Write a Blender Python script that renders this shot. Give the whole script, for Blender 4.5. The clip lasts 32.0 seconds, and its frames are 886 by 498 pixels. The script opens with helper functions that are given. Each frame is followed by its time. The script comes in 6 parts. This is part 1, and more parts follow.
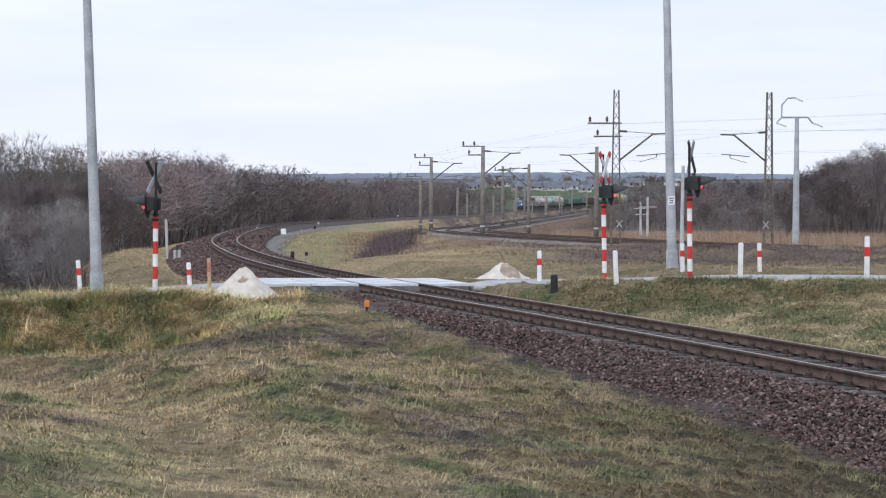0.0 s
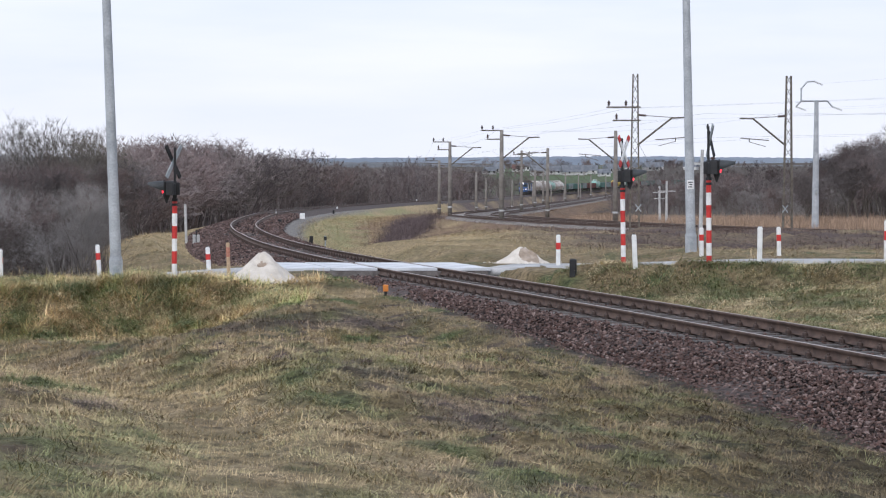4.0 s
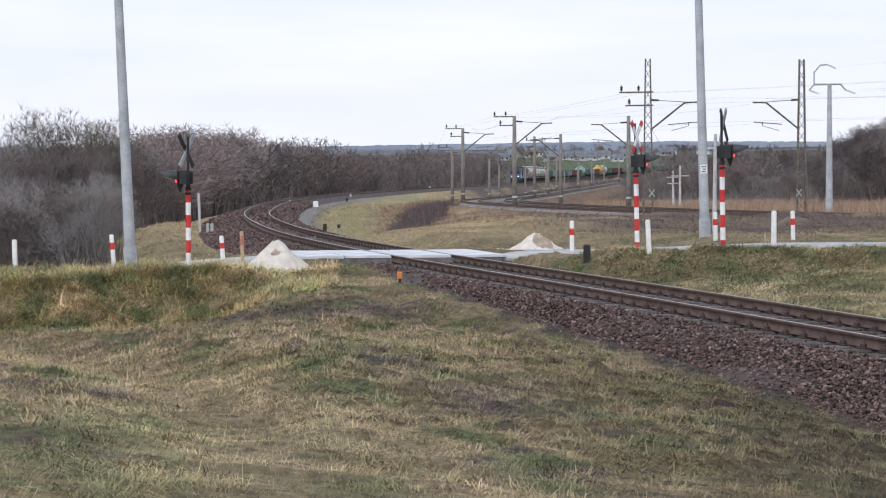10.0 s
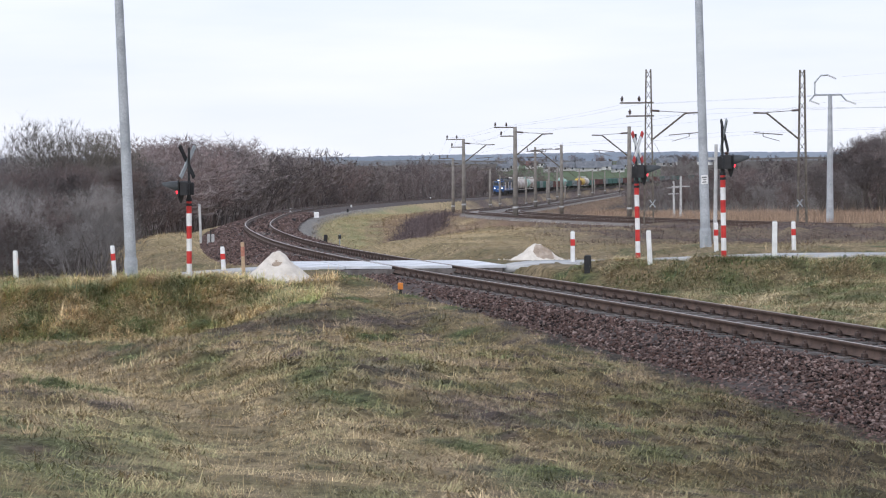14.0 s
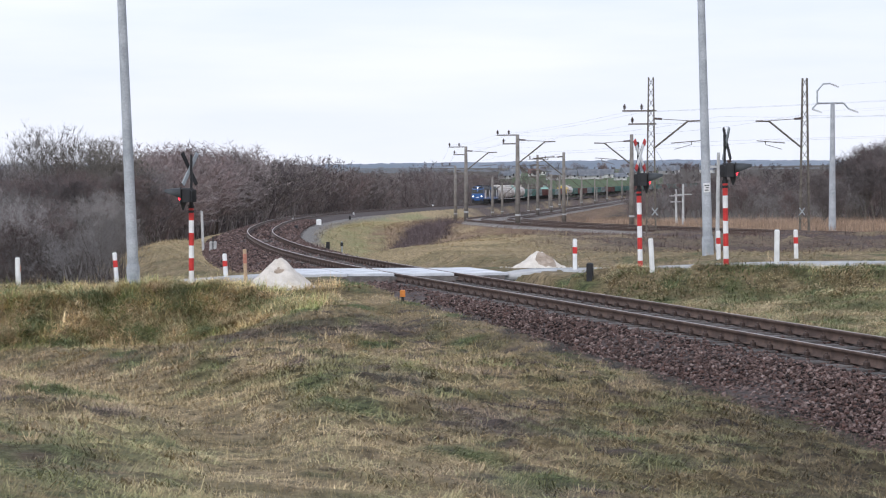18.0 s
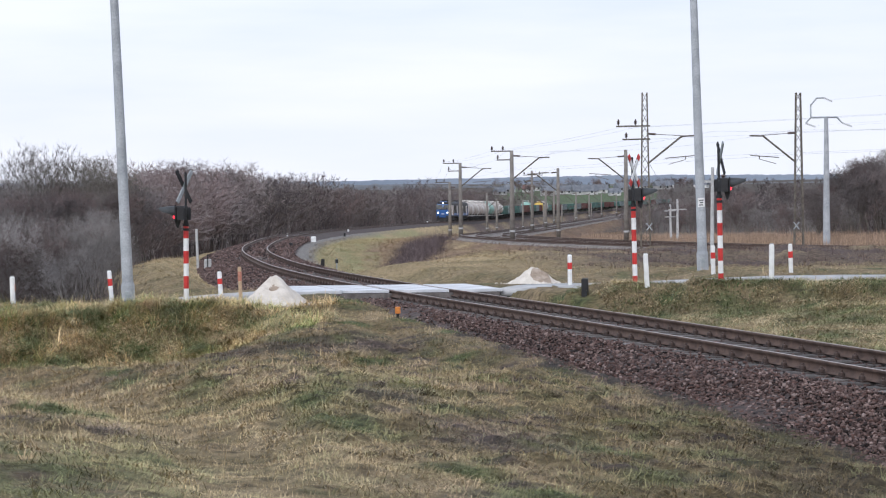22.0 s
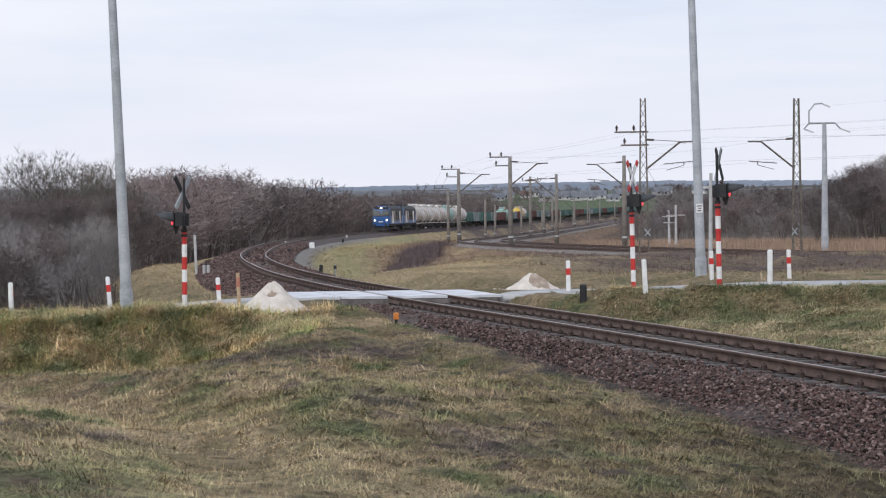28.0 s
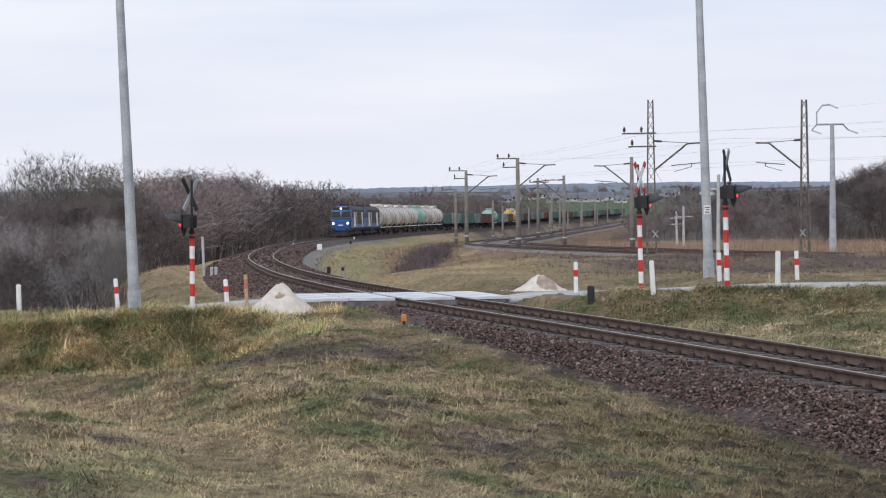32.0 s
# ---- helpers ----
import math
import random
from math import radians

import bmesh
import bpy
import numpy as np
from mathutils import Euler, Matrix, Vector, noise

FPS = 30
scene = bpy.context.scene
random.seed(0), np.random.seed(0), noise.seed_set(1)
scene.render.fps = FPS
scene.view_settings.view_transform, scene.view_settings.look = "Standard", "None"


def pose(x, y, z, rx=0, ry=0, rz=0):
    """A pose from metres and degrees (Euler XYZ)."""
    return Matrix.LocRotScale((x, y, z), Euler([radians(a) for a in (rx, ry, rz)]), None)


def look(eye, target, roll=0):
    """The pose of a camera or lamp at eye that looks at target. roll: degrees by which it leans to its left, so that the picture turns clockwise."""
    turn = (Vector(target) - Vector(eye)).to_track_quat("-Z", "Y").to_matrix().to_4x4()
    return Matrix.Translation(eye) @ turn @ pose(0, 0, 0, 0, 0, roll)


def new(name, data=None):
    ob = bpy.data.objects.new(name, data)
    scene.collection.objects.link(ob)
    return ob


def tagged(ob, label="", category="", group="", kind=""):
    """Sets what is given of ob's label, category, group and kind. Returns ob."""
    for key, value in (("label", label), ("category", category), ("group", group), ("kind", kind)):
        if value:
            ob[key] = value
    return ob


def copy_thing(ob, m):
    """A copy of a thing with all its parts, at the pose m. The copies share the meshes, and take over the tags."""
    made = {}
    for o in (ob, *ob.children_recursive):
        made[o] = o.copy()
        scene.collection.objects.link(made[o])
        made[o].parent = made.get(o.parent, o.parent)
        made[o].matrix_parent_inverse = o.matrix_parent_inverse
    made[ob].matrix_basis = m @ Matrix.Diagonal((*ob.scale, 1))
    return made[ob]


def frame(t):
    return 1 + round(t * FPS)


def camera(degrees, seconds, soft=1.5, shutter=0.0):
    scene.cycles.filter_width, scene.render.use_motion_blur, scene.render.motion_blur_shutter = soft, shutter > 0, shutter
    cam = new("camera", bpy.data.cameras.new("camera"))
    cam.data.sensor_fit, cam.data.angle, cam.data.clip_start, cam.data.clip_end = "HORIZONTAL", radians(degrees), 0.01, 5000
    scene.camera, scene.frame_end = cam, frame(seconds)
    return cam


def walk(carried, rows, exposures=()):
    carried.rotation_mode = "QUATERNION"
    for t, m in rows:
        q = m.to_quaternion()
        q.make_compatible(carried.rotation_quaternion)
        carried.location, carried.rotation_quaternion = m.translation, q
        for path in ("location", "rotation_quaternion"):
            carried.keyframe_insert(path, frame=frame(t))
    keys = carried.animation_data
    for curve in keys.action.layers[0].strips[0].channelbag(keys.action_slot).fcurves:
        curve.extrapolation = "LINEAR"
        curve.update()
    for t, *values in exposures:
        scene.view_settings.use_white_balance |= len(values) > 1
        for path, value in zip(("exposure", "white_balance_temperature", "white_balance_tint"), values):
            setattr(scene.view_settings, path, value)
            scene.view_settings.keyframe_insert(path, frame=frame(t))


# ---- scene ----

# ---- camera ----
EYE = 2.7
cam = camera(26.0, 32.0, soft=1.15)
TURNS = [
    (0, 87.932, -0.185, -1.067),
    (0.5, 87.733, -0.141, -1.013),
    (1, 87.803, -0.062, -0.917),
    (1.5, 87.969, 0.016, -0.818),
    (2, 88.009, -0.061, -0.681),
    (2.5, 87.993, -0.083, -0.604),
    (3, 87.867, -0.219, -0.562),
    (3.5, 87.613, -0.190, -0.546),
    (5.5, 87.351, 0.365, -0.547),
    (6, 87.337, 0.491, -0.635),
    (6.5, 87.308, 0.443, -0.670),
    (7, 87.276, 0.324, -0.672),
    (7.5, 87.194, 0.381, -0.616),
    (8, 87.018, 0.347, -0.455),
    (8.5, 86.889, 0.359, -0.238),
    (9, 86.865, 0.365, -0.137),
    (9.5, 86.994, 0.375, -0.128),
    (10, 87.071, 0.401, -0.124),
    (10.5, 86.997, 0.309, -0.110),
    (11, 86.915, 0.499, -0.164),
    (11.5, 86.956, 0.708, -0.223),
    (12, 87.107, 0.586, -0.214),
    (12.5, 87.178, 0.529, -0.196),
    (13, 87.232, 0.552, -0.168),
    (13.5, 87.277, 0.373, -0.163),
    (14, 87.391, 0.452, -0.102),
    (14.5, 87.495, 0.524, -0.061),
    (16.5, 87.544, 0.278, -0.130),
    (17, 87.571, 0.173, -0.105),
    (17.5, 87.575, 0.264, -0.056),
    (18, 87.616, 0.327, -0.031),
    (18.5, 87.666, 0.353, -0.013),
    (19, 87.724, 0.293, 0.046),
    (19.5, 87.774, 0.302, 0.071),
    (20, 87.836, 0.221, 0.120),
    (20.5, 87.921, 0.516, 0.072),
    (21, 88.039, 0.606, 0.001),
    (21.5, 88.129, 0.667, -0.121),
    (22, 88.104, 0.671, -0.199),
    (22.5, 88.012, 0.777, -0.288),
    (23, 88.058, 0.824, -0.350),
    (23.5, 88.089, 0.845, -0.388),
    (24, 88.151, 0.930, -0.346),
    (24.5, 88.185, 0.927, -0.271),
    (25, 88.257, 0.928, -0.216),
    (25.5, 88.378, 1.023, -0.202),
    (27.5, 88.304, 0.771, -0.247),
    (28, 88.279, 0.700, -0.248),
    (28.5, 88.303, 0.793, -0.234),
    (29, 88.322, 0.724, -0.176),
    (29.5, 88.314, 0.671, -0.158),
    (30, 88.307, 0.656, -0.109),
    (30.5, 88.286, 0.672, -0.088),
    (31, 88.299, 0.589, -0.066),
    (31.5, 88.305, 0.734, -0.070),
    (32, 88.330, 0.745, -0.022),
]
walk(cam, [(t, pose(0, 0, EYE, rx, ry, rz)) for t, rx, ry, rz in TURNS],
     exposures=[(0.0, 0.17, 6000, 11.5), (9.0, 0.2, 6150, 11.5), (13.0, 0.22, 6100, 11.5), (19.0, 0.21, 6050, 11.5), (25.0, 0.19, 6050, 11.5), (28.0, 0.05, 6200, 11.5), (32.0, 0.04, 6200, 11.5)])

# ---- light: bright overcast winter day ----
world = bpy.data.worlds.new("overcast_sky")
scene.world = world
world.use_nodes = True
wn, wl = world.node_tree.nodes, world.node_tree.links
wn.clear()
w_out = wn.new("ShaderNodeOutputWorld")
w_bg = wn.new("ShaderNodeBackground")
w_sky = wn.new("ShaderNodeTexSky")
w_sky.sky_type = "NISHITA"
w_sky.sun_disc = False
w_sky.sun_elevation, w_sky.sun_rotation = radians(22), radians(150)
w_sky.air_density, w_sky.dust_density = 1.2, 3.0
w_co = wn.new("ShaderNodeTexCoord")
w_map = wn.new("ShaderNodeMapping")
w_map.inputs["Scale"].default_value = (2.2, 2.2, 15.0)
w_noise = wn.new("ShaderNodeTexNoise")
w_noise.inputs["Scale"].default_value, w_noise.inputs["Detail"].default_value = 1.6, 6.0
w_ramp = wn.new("ShaderNodeValToRGB")
w_ramp.color_ramp.elements[0].position, w_ramp.color_ramp.elements[0].color = 0.36, (7.3, 8.05, 9.45, 1)
w_ramp.color_ramp.elements[1].position, w_ramp.color_ramp.elements[1].color = 0.66, (9.55, 9.7, 10.15, 1)
w_mix = wn.new("ShaderNodeMix")
w_mix.data_type = "RGBA"
w_mix.inputs["Factor"].default_value = 0.9
wl.new(w_co.outputs["Generated"], w_map.inputs["Vector"])
wl.new(w_map.outputs["Vector"], w_noise.inputs["Vector"])
wl.new(w_noise.outputs["Fac"], w_ramp.inputs["Fac"])
wl.new(w_sky.outputs["Color"], w_mix.inputs["A"])
wl.new(w_ramp.outputs["Color"], w_mix.inputs["B"])
w_sep = wn.new("ShaderNodeSeparateXYZ")
w_low = wn.new("ShaderNodeMapRange")
w_low.inputs["From Min"].default_value, w_low.inputs["From Max"].default_value = 0.0, 0.13
w_low.inputs["To Min"].default_value, w_low.inputs["To Max"].default_value = 0.65, 0.0
w_pale = wn.new("ShaderNodeMix")
w_pale.data_type = "RGBA"
w_pale.inputs["B"].default_value = (9.35, 9.15, 9.4, 1)
wl.new(w_co.outputs["Generated"], w_sep.inputs["Vector"])
wl.new(w_sep.outputs["Z"], w_low.inputs["Value"])
wl.new(w_low.outputs["Result"], w_pale.inputs["Factor"])
wl.new(w_mix.outputs["Result"], w_pale.inputs["A"])
wl.new(w_pale.outputs["Result"], w_bg.inputs["Color"])
w_bg.inputs["Strength"].default_value = 0.095
wl.new(w_bg.outputs["Background"], w_out.inputs["Surface"])
sun = new("sun", bpy.data.lights.new("sun", "SUN"))
sun.data.energy, sun.data.angle, sun.data.color = 1.6, radians(25), (1.0, 0.96, 0.9)
sun.matrix_world = look((0, 0, 60), (30, 50, 20))


# ---- materials ----
def mat(name, c1, c2, scale=6.0, rough=0.8, metal=0.0, bump=0.25, fine=60.0, spread=0.2, random_shade=0.0, coat=0.0):
    """Two-scale procedural surface: broad stains between c1 and c2, fine grain and relief."""
    m = bpy.data.materials.new(name)
    m.use_nodes = True
    n, l = m.node_tree.nodes, m.node_tree.links
    b = n["Principled BSDF"]
    co = n.new("ShaderNodeTexCoord")
    broad = n.new("ShaderNodeTexNoise")
    broad.inputs["Scale"].default_value, broad.inputs["Detail"].default_value = scale, 6.0
    grain = n.new("ShaderNodeTexNoise")
    grain.inputs["Scale"].default_value, grain.inputs["Detail"].default_value = fine, 4.0
    l.new(co.outputs["Object"], broad.inputs["Vector"])
    l.new(co.outputs["Object"], grain.inputs["Vector"])
    ramp = n.new("ShaderNodeValToRGB")
    ramp.color_ramp.elements[0].position, ramp.color_ramp.elements[0].color = 0.35, (*c1, 1)
    ramp.color_ramp.elements[1].position, ramp.color_ramp.elements[1].color = 0.65, (*c2, 1)
    l.new(broad.outputs["Fac"], ramp.inputs["Fac"])
    vary = n.new("ShaderNodeMapRange")
    vary.inputs["From Min"].default_value, vary.inputs["From Max"].default_value = 0.25, 0.75
    vary.inputs["To Min"].default_value, vary.inputs["To Max"].default_value = 1 - spread, 1 + spread
    l.new(grain.outputs["Fac"], vary.inputs["Value"])
    mul = n.new("ShaderNodeVectorMath")
    mul.operation = "SCALE"
    l.new(ramp.outputs["Color"], mul.inputs[0])
    last = vary.outputs["Result"]
    if random_shade:
        info = n.new("ShaderNodeObjectInfo")
        rng = n.new("ShaderNodeMapRange")
        rng.inputs["To Min"].default_value, rng.inputs["To Max"].default_value = 1 - random_shade, 1 + random_shade
        l.new(info.outputs["Random"], rng.inputs["Value"])
        prod = n.new("ShaderNodeMath")
        prod.operation = "MULTIPLY"
        l.new(last, prod.inputs[0])
        l.new(rng.outputs["Result"], prod.inputs[1])
        last = prod.outputs["Value"]
    l.new(last, mul.inputs["Scale"])
    l.new(mul.outputs["Vector"], b.inputs["Base Color"])
    b.inputs["Roughness"].default_value, b.inputs["Metallic"].default_value = rough, metal
    b.inputs["Coat Weight"].default_value = coat
    if bump:
        bp = n.new("ShaderNodeBump")
        bp.inputs["Strength"].default_value, bp.inputs["Distance"].default_value = bump, 0.01
        l.new(grain.outputs["Fac"], bp.inputs["Height"])
        l.new(bp.outputs["Normal"], b.inputs["Normal"])
    return m


def tinted(name, attribute, rough=0.9, scale=3.0, spread=0.25, island=0.0, bump=0.3, fine=30.0):
    """A surface whose plant or stone colour is stored with the mesh, varied by grain and piece."""
    m = bpy.data.materials.new(name)
    m.use_nodes = True
    n, l = m.node_tree.nodes, m.node_tree.links
    b = n["Principled BSDF"]
    at = n.new("ShaderNodeAttribute")
    at.attribute_name = attribute
    co = n.new("ShaderNodeTexCoord")
    grain = n.new("ShaderNodeTexNoise")
    grain.inputs["Scale"].default_value, grain.inputs["Detail"].default_value = scale, 8.0
    l.new(co.outputs["Object"], grain.inputs["Vector"])
    vary = n.new("ShaderNodeMapRange")
    vary.inputs["From Min"].default_value, vary.inputs["From Max"].default_value = 0.3, 0.7
    vary.inputs["To Min"].default_value, vary.inputs["To Max"].default_value = 1 - spread, 1 + spread
    l.new(grain.outputs["Fac"], vary.inputs["Value"])
    last = vary.outputs["Result"]
    if island:
        geo = n.new("ShaderNodeNewGeometry")
        rng = n.new("ShaderNodeMapRange")
        rng.inputs["To Min"].default_value, rng.inputs["To Max"].default_value = 1 - island, 1 + island
        l.new(geo.outputs["Random Per Island"], rng.inputs["Value"])
        prod = n.new("ShaderNodeMath")
        prod.operation = "MULTIPLY"
        l.new(last, prod.inputs[0])
        l.new(rng.outputs["Result"], prod.inputs[1])
        last = prod.outputs["Value"]
    mul = n.new("ShaderNodeVectorMath")
    mul.operation = "SCALE"
    l.new(at.outputs["Color"], mul.inputs[0])
    l.new(last, mul.inputs["Scale"])
    l.new(mul.outputs["Vector"], b.inputs["Base Color"])
    b.inputs["Roughness"].default_value = rough
    b.inputs["Specular IOR Level"].default_value = 0.2
    if bump:
        fn = n.new("ShaderNodeTexNoise")
        fn.inputs["Scale"].default_value, fn.inputs["Detail"].default_value = fine, 6.0
        l.new(co.outputs["Object"], fn.inputs["Vector"])
        bp = n.new("ShaderNodeBump")
        bp.inputs["Strength"].default_value, bp.inputs["Distance"].default_value = bump, 0.05
        l.new(fn.outputs["Fac"], bp.inputs["Height"])
        l.new(bp.outputs["Normal"], b.inputs["Normal"])
    return m


def glowing(name, colour, strength):
    m = bpy.data.materials.new(name)
    m.use_nodes = True
    b = m.node_tree.nodes["Principled BSDF"]
    b.inputs["Base Color"].default_value = (*colour, 1)
    b.inputs["Emission Color"].default_value = (*colour, 1)
    b.inputs["Emission Strength"].default_value = strength
    return m


M_GROUND = tinted("ground_cover", "cover", scale=7.0, spread=0.6, fine=22.0, bump=0.9)
M_GRASS = tinted("grass_blades", "cover", scale=1.2, spread=0.3, island=0.35, bump=0)
M_STONE = tinted("ballast_stone", "cover", scale=25.0, spread=0.2, island=0.35, rough=0.85, bump=0.2)
# bed darker than its stones: shade of the gaps is in this colour
M_BALLAST = mat("ballast_bed", (0.035, 0.025, 0.023), (0.075, 0.053, 0.048), 6.0, 0.95, bump=0.9, fine=10.0, spread=0.7)
M_RAIL = mat("rusty_rail_steel", (0.06, 0.038, 0.03), (0.12, 0.078, 0.06), 5.0, 0.75, 0.1, 0.2, 60)
M_RAILTOP = mat("worn_rail_head", (0.28, 0.22, 0.19), (0.4, 0.34, 0.31), 4.0, 0.42, 0.6, 0.05, 80)
M_SLEEPER = mat("weathered_sleeper_wood", (0.075, 0.066, 0.062), (0.15, 0.135, 0.13), 5.0, 0.9, bump=0.5, random_shade=0.3)
M_IRON = mat("dark_fastening_iron", (0.03, 0.022, 0.02), (0.075, 0.05, 0.042), 12.0, 0.8, 0.2)
M_CONCRETE = mat("pale_concrete", (0.36, 0.36, 0.36), (0.5, 0.5, 0.5), 3.0, 0.85, bump=0.3)
M_DECK = mat("pale_crossing_concrete", (0.42, 0.43, 0.46), (0.66, 0.67, 0.7), 1.3, 0.45, bump=0.25, spread=0.15)
M_ROAD = mat("dusty_asphalt", (0.3, 0.3, 0.305), (0.43, 0.43, 0.435), 1.5, 0.6, bump=0.3, fine=40)
M_POLE = mat("grey_spun_concrete", (0.3, 0.32, 0.345), (0.43, 0.45, 0.48), 2.0, 0.8, bump=0.2, fine=25)
M_GALV = mat("galvanised_steel", (0.3, 0.33, 0.35), (0.42, 0.45, 0.47), 4.0, 0.55, 0.5)
M_WHITE = mat("white_paint", (0.66, 0.66, 0.66), (0.8, 0.8, 0.8), 4.0, 0.5, bump=0.1, spread=0.07)
M_RED = mat("red_paint", (0.42, 0.02, 0.018), (0.56, 0.035, 0.03), 5.0, 0.5, bump=0.1, spread=0.1)
M_FADED = mat("faded_red_paint", (0.4, 0.15, 0.1), (0.5, 0.26, 0.19), 14.0, 0.7, bump=0.2)
M_BLACK = mat("black_paint", (0.01, 0.01, 0.012), (0.022, 0.022, 0.025), 6.0, 0.65, bump=0.1)
M_DARKGREY = mat("dark_grey_plastic", (0.026, 0.03, 0.034), (0.045, 0.05, 0.055), 6.0, 0.6, bump=0.1)
M_SAND = mat("pale_sand", (0.52, 0.47, 0.41), (0.64, 0.59, 0.53), 4.0, 0.95, bump=0.6, fine=50, spread=0.15)
M_SANDDARK = mat("damp_and_hollow_shade_sand", (0.27, 0.21, 0.16), (0.4, 0.33, 0.27), 6.0, 0.95, bump=0.6, fine=50, spread=0.2)
M_LATTICE = mat("weathered_lattice_steel", (0.09, 0.075, 0.06), (0.17, 0.15, 0.125), 4.0, 0.75, 0.2)
M_MASTCONC = mat("weathered_mast_concrete", (0.15, 0.135, 0.12), (0.24, 0.22, 0.2), 2.0, 0.9)
M_WIRE = mat("dull_wire", (0.16, 0.16, 0.17), (0.22, 0.22, 0.23), 1.0, 0.6, 0.4, 0)
M_CERAMIC = mat("brown_insulator", (0.05, 0.03, 0.025), (0.08, 0.05, 0.04), 5.0, 0.3, bump=0)
M_ORANGE = mat("orange_paint", (0.5, 0.16, 0.025), (0.62, 0.23, 0.04), 8.0, 0.6)
M_WOOD = mat("raw_pine_post", (0.42, 0.3, 0.19), (0.55, 0.4, 0.26), 8.0, 0.8)
M_LAMPRED = glowing("red_signal_lens", (1.0, 0.03, 0.05), 2.5)
M_HEAD = glowing("lit_headlight", (1.0, 0.93, 0.86), 3.5)
M_BARK = mat("dark_bark", (0.09, 0.08, 0.07), (0.16, 0.142, 0.125), 3.0, 0.95, bump=0.4, random_shade=0.3)
M_TWIG = mat("bare_twigs", (0.09, 0.079, 0.078), (0.15, 0.131, 0.129), 0.8, 0.95, bump=0, random_shade=0.35)
M_TWIGRED = mat("reddish_bare_twigs", (0.105, 0.08, 0.077), (0.165, 0.126, 0.12), 0.8, 0.95, bump=0, random_shade=0.3)
M_TWIGGREY = mat("grey_bare_twigs", (0.18, 0.167, 0.162), (0.27, 0.255, 0.247), 0.8, 0.95, bump=0, random_shade=0.3)
M_TWIGFAR = tinted("distant_bare_twigs", "cover", scale=0.4, spread=0.25, bump=0)
M_BIRCH = mat("birch_bark", (0.3, 0.28, 0.26), (0.5, 0.48, 0.46), 3.0, 0.8)

M_WINDOW = mat("dark_cab_glass", (0.012, 0.016, 0.02), (0.025, 0.03, 0.035), 2.0, 0.12, bump=0)
M_WINDOW.node_tree.nodes["Principled BSDF"].inputs["Specular IOR Level"].default_value = 0.25


